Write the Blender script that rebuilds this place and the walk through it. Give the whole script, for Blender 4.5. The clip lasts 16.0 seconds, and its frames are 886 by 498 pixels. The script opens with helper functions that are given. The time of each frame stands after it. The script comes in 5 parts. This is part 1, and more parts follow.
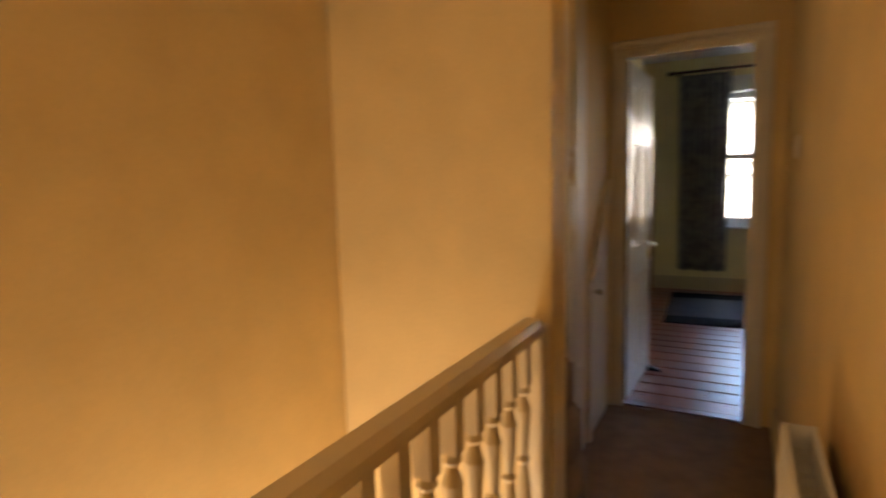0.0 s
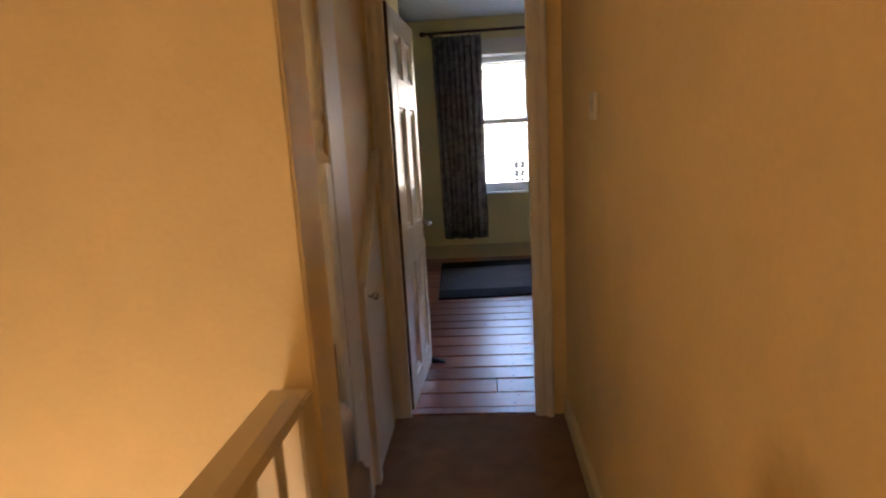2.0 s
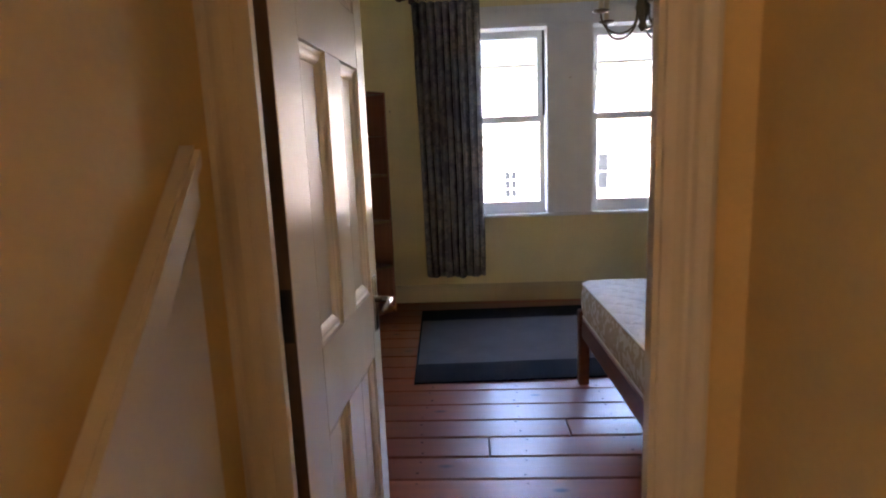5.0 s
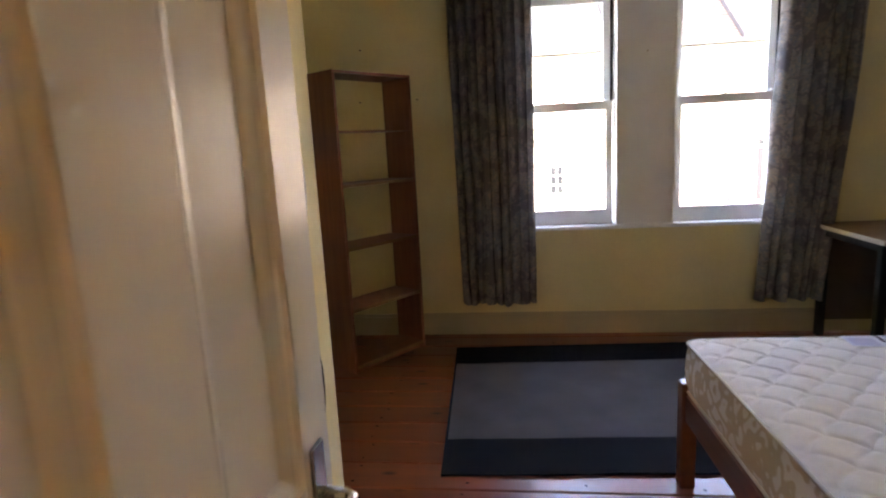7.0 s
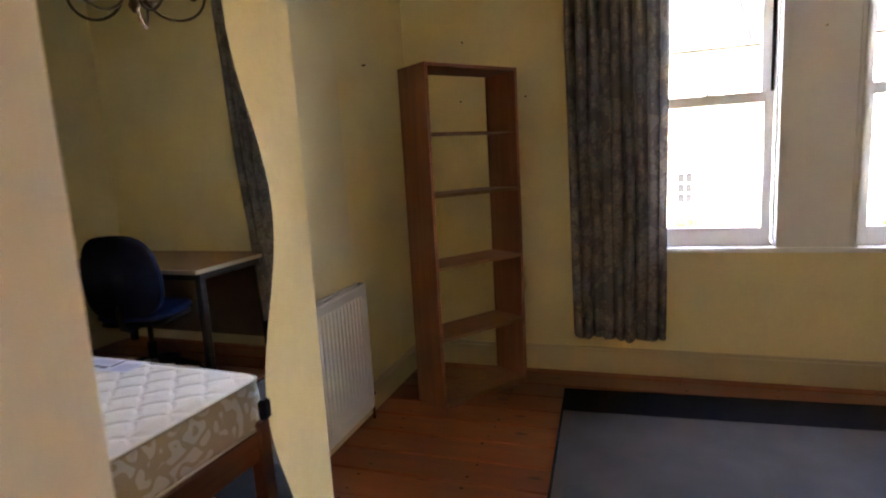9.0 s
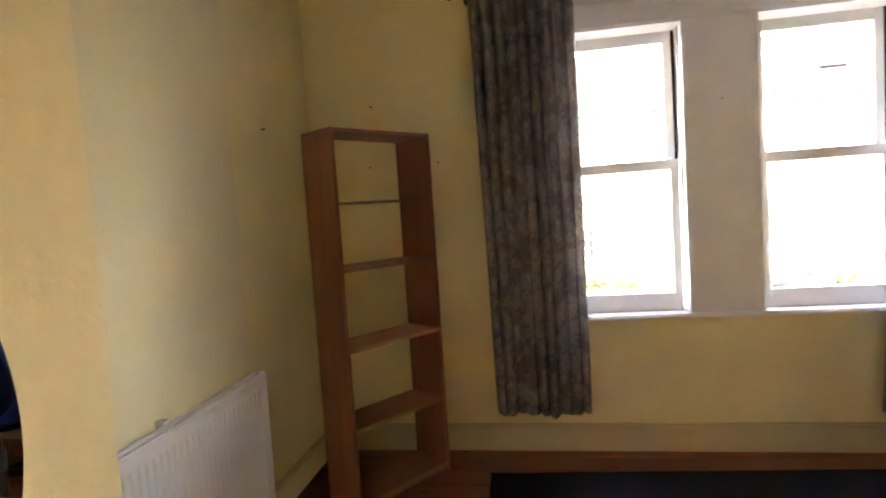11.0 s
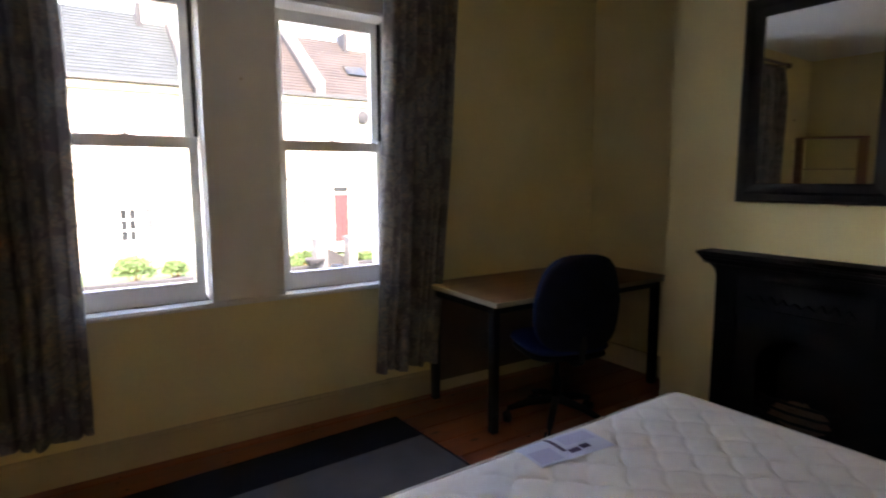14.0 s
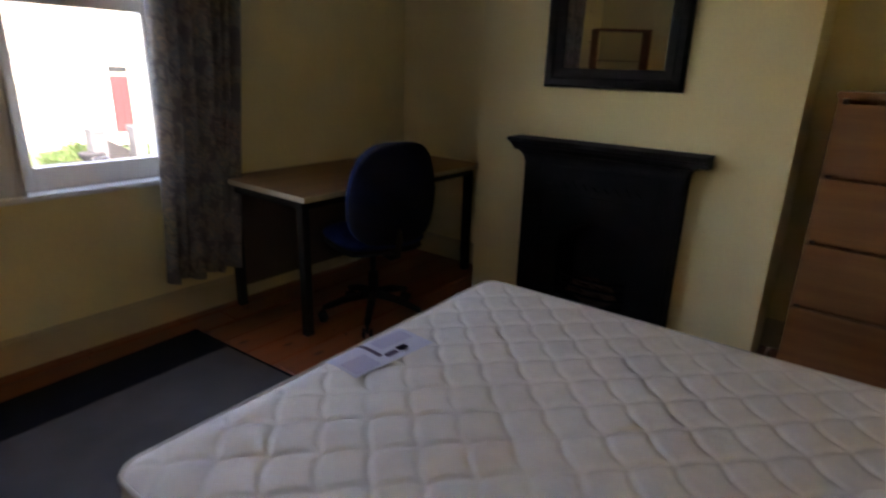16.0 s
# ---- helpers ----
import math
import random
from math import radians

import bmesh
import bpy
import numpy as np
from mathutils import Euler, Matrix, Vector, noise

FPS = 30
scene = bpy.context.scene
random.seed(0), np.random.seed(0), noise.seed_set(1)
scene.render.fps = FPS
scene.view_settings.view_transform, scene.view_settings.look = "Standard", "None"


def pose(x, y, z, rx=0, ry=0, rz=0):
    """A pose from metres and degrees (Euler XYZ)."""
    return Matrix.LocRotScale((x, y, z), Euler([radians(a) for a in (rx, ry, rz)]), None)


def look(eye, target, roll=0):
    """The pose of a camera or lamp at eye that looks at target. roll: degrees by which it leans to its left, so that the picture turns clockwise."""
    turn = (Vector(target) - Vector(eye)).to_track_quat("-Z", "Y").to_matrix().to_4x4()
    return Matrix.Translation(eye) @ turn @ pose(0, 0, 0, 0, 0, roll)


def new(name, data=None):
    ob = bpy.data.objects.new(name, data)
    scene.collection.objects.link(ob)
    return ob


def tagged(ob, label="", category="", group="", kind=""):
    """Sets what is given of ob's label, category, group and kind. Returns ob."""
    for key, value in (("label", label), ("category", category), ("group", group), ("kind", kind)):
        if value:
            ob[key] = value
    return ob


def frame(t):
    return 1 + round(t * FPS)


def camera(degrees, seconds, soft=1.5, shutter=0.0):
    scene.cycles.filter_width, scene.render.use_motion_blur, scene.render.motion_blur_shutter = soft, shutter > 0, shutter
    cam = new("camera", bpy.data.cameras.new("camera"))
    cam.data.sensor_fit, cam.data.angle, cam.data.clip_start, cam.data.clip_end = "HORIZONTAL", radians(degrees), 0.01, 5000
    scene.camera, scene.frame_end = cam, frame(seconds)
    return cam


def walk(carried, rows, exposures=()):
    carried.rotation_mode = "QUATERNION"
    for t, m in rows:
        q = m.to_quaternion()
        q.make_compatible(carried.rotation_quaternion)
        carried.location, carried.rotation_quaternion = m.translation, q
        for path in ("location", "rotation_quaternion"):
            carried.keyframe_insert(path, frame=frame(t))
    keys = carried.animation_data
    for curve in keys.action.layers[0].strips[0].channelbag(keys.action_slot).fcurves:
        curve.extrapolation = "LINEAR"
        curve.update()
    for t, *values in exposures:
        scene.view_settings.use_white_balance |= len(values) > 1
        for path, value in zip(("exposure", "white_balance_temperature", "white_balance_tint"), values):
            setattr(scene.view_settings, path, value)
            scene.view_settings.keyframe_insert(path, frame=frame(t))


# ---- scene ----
cam = camera(76.6, 16.0, 2.0, 0.5)
PATH = [
    (0, (0.741, 1.944, 1.338), (-0.194, 3.696, 1.104), -1.5),
    (0.5, (0.639, 2.012, 1.35), (0.307, 3.97, 1.114), -3.4),
    (1, (0.587, 2.139, 1.346), (0.512, 4.119, 1.07), -2.3),
    (1.5, (0.568, 2.372, 1.343), (0.354, 4.341, 1.065), -4.1),
    (2, (0.563, 2.652, 1.354), (0.41, 4.611, 0.98), -3.3),
    (2.5, (0.523, 2.953, 1.366), (0.516, 4.928, 1.053), -3.4),
    (3, (0.531, 3.265, 1.352), (0.526, 5.235, 1.005), -2.9),
    (3.2, (0.538, 3.397, 1.356), (0.471, 5.371, 1.044), -3.0),
    (5.3, (0.466, 4.504, 1.311), (0.364, 6.471, 0.964), -2.3),
    (5.5, (0.453, 4.609, 1.313), (0.369, 6.577, 0.97), -2.5),
    (6, (0.426, 4.864, 1.324), (0.432, 6.843, 1.034), -3.5),
    (6.5, (0.43, 5.069, 1.329), (0.322, 7.034, 0.972), -4.1),
    (7, (0.457, 5.295, 1.329), (0.205, 7.247, 0.972), -3.0),
    (7.5, (0.469, 5.483, 1.316), (0.117, 7.42, 0.959), -3.5),
    (8, (0.434, 5.633, 1.299), (-0.143, 7.522, 0.986), -3.0),
    (8.2, (0.423, 5.676, 1.298), (-0.186, 7.554, 0.979), -3.4),
    (10.3, (0.439, 5.961, 1.361), (-0.235, 7.83, 1.135), -2.2),
    (10.5, (0.427, 5.989, 1.364), (-0.133, 7.901, 1.191), -2.6),
    (11, (0.367, 6.023, 1.374), (0.03, 7.99, 1.243), -3.8),
    (11.5, (0.34, 6.049, 1.383), (0.214, 8.037, 1.213), -2.7),
    (12, (0.375, 6.089, 1.38), (0.466, 8.071, 1.13), -0.1),
    (12.5, (0.431, 6.153, 1.376), (0.686, 8.113, 1.074), 0.6),
    (13, (0.499, 6.201, 1.375), (0.993, 8.123, 1.126), 1.3),
    (13.5, (0.564, 6.204, 1.381), (1.378, 8.016, 1.152), 0.5),
    (14, (0.579, 6.212, 1.372), (1.676, 7.864, 1.12), -0.2),
    (14.5, (0.592, 6.22, 1.371), (1.85, 7.754, 1.116), -0.4),
    (15, (0.63, 6.237, 1.359), (1.968, 7.68, 1.002), 0.1),
    (15.5, (0.694, 6.285, 1.342), (2.092, 7.638, 0.88), 0.2),
    (16, (0.755, 6.361, 1.324), (2.266, 7.518, 0.707), 1.8),
]
EXPOSURES = [(0.0, 5.15, 7000, 17), (0.6, 5.45, 7000, 17), (1.0, 5.45, 7000, 17), (2.0, 5.3, 6700, 21), (3.2, 5.35, 6500, 26), (5.5, 5.85, 6800, 28), (6.0, 5.9, 7200, 29), (8.0, 6.0, 7800, 28), (10.5, 6.75, 8700, 30), (11.2, 6.5, 8700, 30), (12.0, 6.05, 8700, 29), (13.0, 5.4, 8200, 26), (14.5, 4.95, 7700, 26), (15.3, 4.7, 7600, 26), (16.0, 5.0, 7800, 27)]
walk(cam, [(t, look(eye, target, roll)) for t, eye, target, roll in PATH], EXPOSURES)

# ---- world, sun and lamps ----
world = bpy.data.worlds.new("sky")
scene.world = world
world.use_nodes = True
wn = world.node_tree
sky = wn.nodes.new("ShaderNodeTexSky")
sky.sky_type = "NISHITA"
sky.sun_disc = False
sky.sun_elevation = radians(50)
sky.sun_rotation = radians(205)
wn.links.new(sky.outputs["Color"], wn.nodes["Background"].inputs["Color"])
wn.nodes["Background"].inputs["Strength"].default_value = 0.15

sun = new("sun", bpy.data.lights.new("sun", "SUN"))
sun.data.energy = 1.7
sun.data.angle = radians(0.6)
sun.data.color = (1.0, 0.95, 0.86)
sun.matrix_world = look((-9, -22, 55.5), (2, 25, -2))


def lamp(name, place, watts, colour, size):
    ob = new(name, bpy.data.lights.new(name, "POINT"))
    ob.data.energy, ob.data.color, ob.data.shadow_soft_size = watts, colour, size
    ob.location = place
    return ob


lamp("landing_bulb", (-0.50, 0.10, 1.75), 0.64, (1.0, 0.75, 0.45), 0.12)
# Unseen lamp standing in for daylight that rises from downstairs.
lamp("stairwell_daylight", (-0.42, 2.65, -0.72), 1.75, (1.0, 0.88, 0.69), 0.25)
# Unseen fill lamp added high in the stair shaft to brighten the steps.
lamp("attic_stair_fill", (-0.3, 5.0, 4.2), 6.0, (1.0, 0.95, 0.90), 0.15)


# ---- materials ----
def mat(name, base, rough=0.6, spread=0.12, scale=6.0, fine=120.0, bump=0.15, metal=0.0, stretch=(1, 1, 1), coat=0.0, grime=None, tint=0.0, spec=0.5):
    m = bpy.data.materials.new(name)
    m.use_nodes = True
    n, l = m.node_tree.nodes, m.node_tree.links
    b = n["Principled BSDF"]
    b.inputs["Metallic"].default_value = metal
    b.inputs["Coat Weight"].default_value = coat
    b.inputs["Coat Roughness"].default_value = 0.12
    b.inputs["Specular IOR Level"].default_value = spec
    co = n.new("ShaderNodeTexCoord")
    mp = n.new("ShaderNodeMapping")
    mp.inputs["Scale"].default_value = stretch
    l.new(co.outputs["Object"], mp.inputs["Vector"])
    big, small = n.new("ShaderNodeTexNoise"), n.new("ShaderNodeTexNoise")
    big.inputs["Scale"].default_value, big.inputs["Detail"].default_value = scale, 5
    small.inputs["Scale"].default_value, small.inputs["Detail"].default_value = fine, 3
    for t in (big, small):
        l.new(mp.outputs["Vector"], t.inputs["Vector"])
    ramp = n.new("ShaderNodeValToRGB")
    ramp.color_ramp.elements[0].position, ramp.color_ramp.elements[1].position = 0.3, 0.72
    dark = grime or tuple(c * (1 - spread) for c in base)
    light = tuple(min(1, c * (1 + spread)) for c in base)
    ramp.color_ramp.elements[0].color, ramp.color_ramp.elements[1].color = (*dark, 1), (*light, 1)
    l.new(big.outputs["Fac"], ramp.inputs["Fac"])
    mix = n.new("ShaderNodeMix")
    mix.data_type, mix.blend_type = "RGBA", "MULTIPLY"
    mix.inputs["Factor"].default_value = 1.0
    grain = n.new("ShaderNodeMapRange")
    grain.inputs["To Min"].default_value, grain.inputs["To Max"].default_value = 1 - spread, 1 + spread * 0.6
    l.new(small.outputs["Fac"], grain.inputs["Value"])
    l.new(ramp.outputs["Color"], mix.inputs[6])
    l.new(grain.outputs["Result"], mix.inputs[7])
    last = mix.outputs[2]
    if tint:
        info = n.new("ShaderNodeObjectInfo")
        rng = n.new("ShaderNodeMapRange")
        rng.inputs["To Min"].default_value, rng.inputs["To Max"].default_value = 1 - tint, 1 + tint
        l.new(info.outputs["Random"], rng.inputs["Value"])
        again = n.new("ShaderNodeMix")
        again.data_type, again.blend_type = "RGBA", "MULTIPLY"
        again.inputs["Factor"].default_value = 1.0
        l.new(last, again.inputs[6])
        l.new(rng.outputs["Result"], again.inputs[7])
        last = again.outputs[2]
    l.new(last, b.inputs["Base Color"])
    rr = n.new("ShaderNodeMapRange")
    rr.inputs["To Min"].default_value, rr.inputs["To Max"].default_value = max(0.03, rough - 0.08), min(1, rough + 0.08)
    l.new(big.outputs["Fac"], rr.inputs["Value"])
    l.new(rr.outputs["Result"], b.inputs["Roughness"])
    bp = n.new("ShaderNodeBump")
    bp.inputs["Strength"].default_value, bp.inputs["Distance"].default_value = bump, 0.004
    l.new(small.outputs["Fac"], bp.inputs["Height"])
    l.new(bp.outputs["Normal"], b.inputs["Normal"])
    return m


def wood(name, base, dark, rough, coat=0.0, along="x", tint=0.2, knots=False):
    """Timber with grain along one axis, paler and darker from board to board."""
    s = {"x": (1.2, 14, 14), "y": (14, 1.2, 14), "z": (14, 14, 1.2)}[along]
    m = mat(name, base, rough, 0.09, 1.6, 7.0, 0.08, 0.0, s, coat, dark, tint)
    if knots:
        n, l = m.node_tree.nodes, m.node_tree.links
        b = n["Principled BSDF"]
        old = b.inputs["Base Color"].links[0].from_socket
        co = n.new("ShaderNodeTexCoord")
        mp = n.new("ShaderNodeMapping")
        mp.inputs["Scale"].default_value = (2.6, 6.0, 1.0)
        l.new(co.outputs["Object"], mp.inputs["Vector"])
        v = n.new("ShaderNodeTexVoronoi")
        v.inputs["Scale"].default_value = 1.0
        l.new(mp.outputs["Vector"], v.inputs["Vector"])
        r = n.new("ShaderNodeValToRGB")
        r.color_ramp.elements[0].position, r.color_ramp.elements[1].position = 0.035, 0.11
        r.color_ramp.elements[0].color, r.color_ramp.elements[1].color = (0.22, 0.16, 0.12, 1), (1, 1, 1, 1)
        l.new(v.outputs["Distance"], r.inputs["Fac"])
        x = n.new("ShaderNodeMix")
        x.data_type, x.blend_type = "RGBA", "MULTIPLY"
        x.inputs["Factor"].default_value = 1.0
        l.new(old, x.inputs[6])
        l.new(r.outputs["Color"], x.inputs[7])
        l.new(x.outputs[2], b.inputs["Base Color"])
    return m


def glass(name):
    m = bpy.data.materials.new(name)
    m.use_nodes = True
    b = m.node_tree.nodes["Principled BSDF"]
    b.inputs["Base Color"].default_value = (0.98, 0.99, 0.99, 1)
    b.inputs["Transmission Weight"].default_value = 1.0
    b.inputs["Roughness"].default_value = 0.0
    b.inputs["IOR"].default_value = 1.02
    return m


def mirror_mat(name):
    m = bpy.data.materials.new(name)
    m.use_nodes = True
    b = m.node_tree.nodes["Principled BSDF"]
    b.inputs["Base Color"].default_value = (0.86, 0.88, 0.86, 1)
    b.inputs["Metallic"].default_value = 1.0
    b.inputs["Roughness"].default_value = 0.015
    return m


def curtain_mat(name):
    """Printed cotton: grey-blue and brown leaf shapes, a little light passing through."""
    m = bpy.data.materials.new(name)
    m.use_nodes = True
    n, l = m.node_tree.nodes, m.node_tree.links
    b = n["Principled BSDF"]
    b.inputs["Roughness"].default_value = 0.9
    b.inputs["Specular IOR Level"].default_value = 0.15
    co = n.new("ShaderNodeTexCoord")
    warp = n.new("ShaderNodeTexNoise")
    warp.inputs["Scale"].default_value, warp.inputs["Detail"].default_value = 22, 4
    l.new(co.outputs["Object"], warp.inputs["Vector"])
    add = n.new("ShaderNodeMix")
    add.data_type, add.blend_type = "RGBA", "ADD"
    add.inputs["Factor"].default_value = 0.14
    l.new(co.outputs["Object"], add.inputs[6])
    l.new(warp.outputs["Color"], add.inputs[7])
    v = n.new("ShaderNodeTexVoronoi")
    v.inputs["Scale"].default_value = 13
    l.new(add.outputs[2], v.inputs["Vector"])
    r = n.new("ShaderNodeValToRGB")
    e = r.color_ramp.elements
    e[0].position, e[0].color = 0.15, (0.52, 0.43, 0.35, 1)
    e[1].position, e[1].color = 0.62, (0.25, 0.238, 0.235, 1)
    k = e.new(0.36)
    k.color = (0.27, 0.295, 0.315, 1)
    k = e.new(0.48)
    k.color = (0.46, 0.405, 0.345, 1)
    l.new(v.outputs["Distance"], r.inputs["Fac"])
    weave = n.new("ShaderNodeTexNoise")
    weave.inputs["Scale"].default_value = 260
    l.new(co.outputs["Object"], weave.inputs["Vector"])
    bp = n.new("ShaderNodeBump")
    bp.inputs["Strength"].default_value, bp.inputs["Distance"].default_value = 0.25, 0.002
    l.new(weave.outputs["Fac"], bp.inputs["Height"])
    l.new(bp.outputs["Normal"], b.inputs["Normal"])
    l.new(r.outputs["Color"], b.inputs["Base Color"])
    t = n.new("ShaderNodeBsdfTranslucent")
    l.new(r.outputs["Color"], t.inputs["Color"])
    mx = n.new("ShaderNodeMixShader")
    mx.inputs["Fac"].default_value = 0.48
    l.new(b.outputs["BSDF"], mx.inputs[1])
    l.new(t.outputs["BSDF"], mx.inputs[2])
    l.new(mx.outputs["Shader"], n["Material Output"].inputs["Surface"])
    return m


def scroll_mat(name):
    """Cream damask border with tan scrolls."""
    m = mat(name, (0.62, 0.58, 0.50), 0.7, 0.06, 20, 200, 0.2)
    n, l = m.node_tree.nodes, m.node_tree.links
    b = n["Principled BSDF"]
    co = n.new("ShaderNodeTexCoord")
    w = n.new("ShaderNodeTexWave")
    w.inputs["Scale"].default_value, w.inputs["Distortion"].default_value, w.inputs["Detail"].default_value = 7.0, 11.0, 1.0
    w.inputs["Detail Scale"].default_value = 2.0
    l.new(co.outputs["Object"], w.inputs["Vector"])
    r = n.new("ShaderNodeValToRGB")
    r.color_ramp.elements[0].position, r.color_ramp.elements[1].position = 0.35, 0.6
    r.color_ramp.elements[0].color, r.color_ramp.elements[1].color = (0.57, 0.47, 0.34, 1), (0.76, 0.72, 0.67, 1)
    l.new(w.outputs["Fac"], r.inputs["Fac"])
    l.new(r.outputs["Color"], b.inputs["Base Color"])
    return m


WALL_HALL = mat("yellow_wall_paint", (0.70, 0.535, 0.275), 0.62, 0.07, 3.2, 70, 0.26, spec=0.3)
WALL_ROOM = mat("pale_yellow_wall_paint", (0.89, 0.775, 0.44), 0.7, 0.06, 2.4, 70, 0.28, spec=0.3)
WALL_GREY = mat("greyish_cream_wall_paint", (0.85, 0.765, 0.49), 0.7, 0.05, 1.7, 80, 0.25, spec=0.3)


def stained(m, y0, y1, z0, z1):
    """A darker patch with a ragged upper edge, over the given stretch of the wall above a radiator."""
    n, l = m.node_tree.nodes, m.node_tree.links
    b = n["Principled BSDF"]
    old = b.inputs["Base Color"].links[0].from_socket
    co, sep, rag = n.new("ShaderNodeTexCoord"), n.new("ShaderNodeSeparateXYZ"), n.new("ShaderNodeTexNoise")
    rag.inputs["Scale"].default_value, rag.inputs["Detail"].default_value = 7.0, 4
    l.new(co.outputs["Object"], sep.inputs[0])
    l.new(co.outputs["Object"], rag.inputs["Vector"])
    lift = n.new("ShaderNodeMath")
    lift.operation, lift.inputs[1].default_value = "MULTIPLY_ADD", 0.22
    l.new(rag.outputs["Fac"], lift.inputs[0])
    l.new(sep.outputs["Z"], lift.inputs[2])
    def ramp(source, a, b):
        r = n.new("ShaderNodeMapRange")
        r.interpolation_type = "SMOOTHSTEP"
        r.inputs["From Min"].default_value, r.inputs["From Max"].default_value = a, b
        l.new(source, r.inputs["Value"])
        return r.outputs["Result"]
    level = ramp(lift.outputs[0], z1 + 0.11, z0 + 0.11)
    for edge in (ramp(sep.outputs["Y"], y0, y0 + 0.12), ramp(sep.outputs["Y"], y1, y1 - 0.12)):
        both = n.new("ShaderNodeMath")
        both.operation = "MULTIPLY"
        l.new(level, both.inputs[0])
        l.new(edge, both.inputs[1])
        level = both.outputs[0]
    x = n.new("ShaderNodeMix")
    x.data_type, x.blend_type = "RGBA", "MULTIPLY"
    x.inputs[7].default_value = (0.42, 0.34, 0.28, 1)
    l.new(level, x.inputs["Factor"])
    l.new(old, x.inputs[6])
    l.new(x.outputs[2], b.inputs["Base Color"])
    return m


WALL_DARKER = stained(mat("yellow_wall_paint_darker_patch", (0.70, 0.535, 0.275), 0.62, 0.07, 3.2, 70, 0.26, spec=0.3), 2.05, 3.45, 0.72, 1.0)
CEIL = mat("white_ceiling_paint", (0.87, 0.86, 0.83), 0.85, 0.03, 2, 60, 0.2)
GLOSS = mat("white_gloss_paint", (0.70, 0.67, 0.63), 0.5, 0.06, 4, 160, 0.06, spec=0.3)
RAILPAINT = mat("cream_gloss_rail_paint", (0.70, 0.57, 0.36), 0.42, 0.06, 4, 160, 0.06, spec=0.4)
DOORPAINT = mat("cream_gloss_door_paint", (0.84, 0.78, 0.67), 0.22, 0.03, 3, 140, 0.13, stretch=(3, 3, 0.06), spec=0.4)
SASH = mat("white_sash_paint", (0.86, 0.84, 0.80), 0.35, 0.04, 5, 150, 0.05)
SKIRT = mat("cream_skirting_paint", (0.60, 0.50, 0.30), 0.45, 0.06, 5, 120, 0.08)
CARPET = mat("brown_pile_carpet", (0.25, 0.165, 0.12), 1.0, 0.14, 9, 420, 1.0, spec=0.1)
STAIRCARPET = mat("tan_stair_carpet", (0.29, 0.20, 0.14), 1.0, 0.15, 9, 380, 1.0, spec=0.1)
BOARDS = wood("varnished_pine_boards", (0.27, 0.068, 0.019), (0.21, 0.052, 0.015), 0.36, 0.03, "x", 0.25, knots=True)
GAP = mat("dark_floor_gap", (0.02, 0.014, 0.01), 0.9)
BEDWOOD = wood("dark_stained_pine", (0.20, 0.062, 0.024), (0.11, 0.032, 0.013), 0.38, 0.08, "y", 0.1)
SHELFWOOD = wood("red_brown_wood_effect", (0.32, 0.115, 0.056), (0.23, 0.078, 0.038), 0.45, 0.1, "z", 0.08)
CHESTWOOD = wood("orange_pine_veneer", (0.31, 0.135, 0.05), (0.23, 0.095, 0.034), 0.4, 0.2, "y", 0.08)
DESKTOP = wood("beech_laminate", (0.31, 0.165, 0.07), (0.25, 0.125, 0.05), 0.62, 0.0, "x", 0.05)
DARKPANEL = mat("dark_brown_board", (0.14, 0.105, 0.078), 0.7, 0.15, 4, 120, 0.1, spec=0.2)
DESKEDGE = mat("pale_edge_banding", (0.50, 0.40, 0.27), 0.5, 0.04)
BLACKMETAL = mat("black_metal", (0.022, 0.021, 0.020), 0.45, 0.2, 8, 150, 0.1, 0.4)
IRON = mat("black_leaded_iron", (0.006, 0.006, 0.007), 0.6, 0.3, 12, 140, 0.25, 0.0, spec=0.14)
FRAMEBLACK = mat("black_lacquered_frame", (0.006, 0.006, 0.007), 0.42, 0.2, 8, 120, 0.08, spec=0.15)
REBATESHADE = wood("dark_shaded_rebate_timber", (0.055, 0.032, 0.018), (0.03, 0.016, 0.009), 0.7, 0.0, "z", 0.05)
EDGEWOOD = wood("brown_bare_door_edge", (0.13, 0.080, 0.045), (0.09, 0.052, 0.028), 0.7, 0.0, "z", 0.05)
ROD = wood("dark_mahogany_pole", (0.10, 0.035, 0.02), (0.06, 0.02, 0.01), 0.35, 0.3, "x", 0.05)
CHROME = mat("brushed_chrome", (0.62, 0.60, 0.57), 0.22, 0.05, 8, 160, 0.04, 1.0)
BRASS = mat("aged_dark_brass", (0.14, 0.10, 0.06), 0.35, 0.2, 14, 160, 0.1, 0.9)
BRASSKNOB = mat("polished_brass", (0.55, 0.42, 0.22), 0.25, 0.08, 10, 120, 0.05, 1.0)
CANDLE = mat("ivory_candle_tube", (0.72, 0.62, 0.44), 0.5, 0.04)
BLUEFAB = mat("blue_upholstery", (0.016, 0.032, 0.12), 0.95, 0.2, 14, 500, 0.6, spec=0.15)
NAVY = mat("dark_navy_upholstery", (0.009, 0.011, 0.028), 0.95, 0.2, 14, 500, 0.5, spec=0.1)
BLACKPL = mat("black_plastic", (0.010, 0.010, 0.012), 0.7, 0.1, 9, 300, 0.15)
RADP = mat("white_radiator_enamel", (0.78, 0.76, 0.71), 0.32, 0.03, 5, 120, 0.03)
QUILT = mat("cream_quilted_ticking", (0.86, 0.80, 0.73), 0.75, 0.05, 16, 340, 0.35, spec=0.25)
BORDER = scroll_mat("scroll_damask_border")
PIPING = mat("cream_piping", (0.62, 0.57, 0.48), 0.8, 0.05, 12, 200, 0.2)
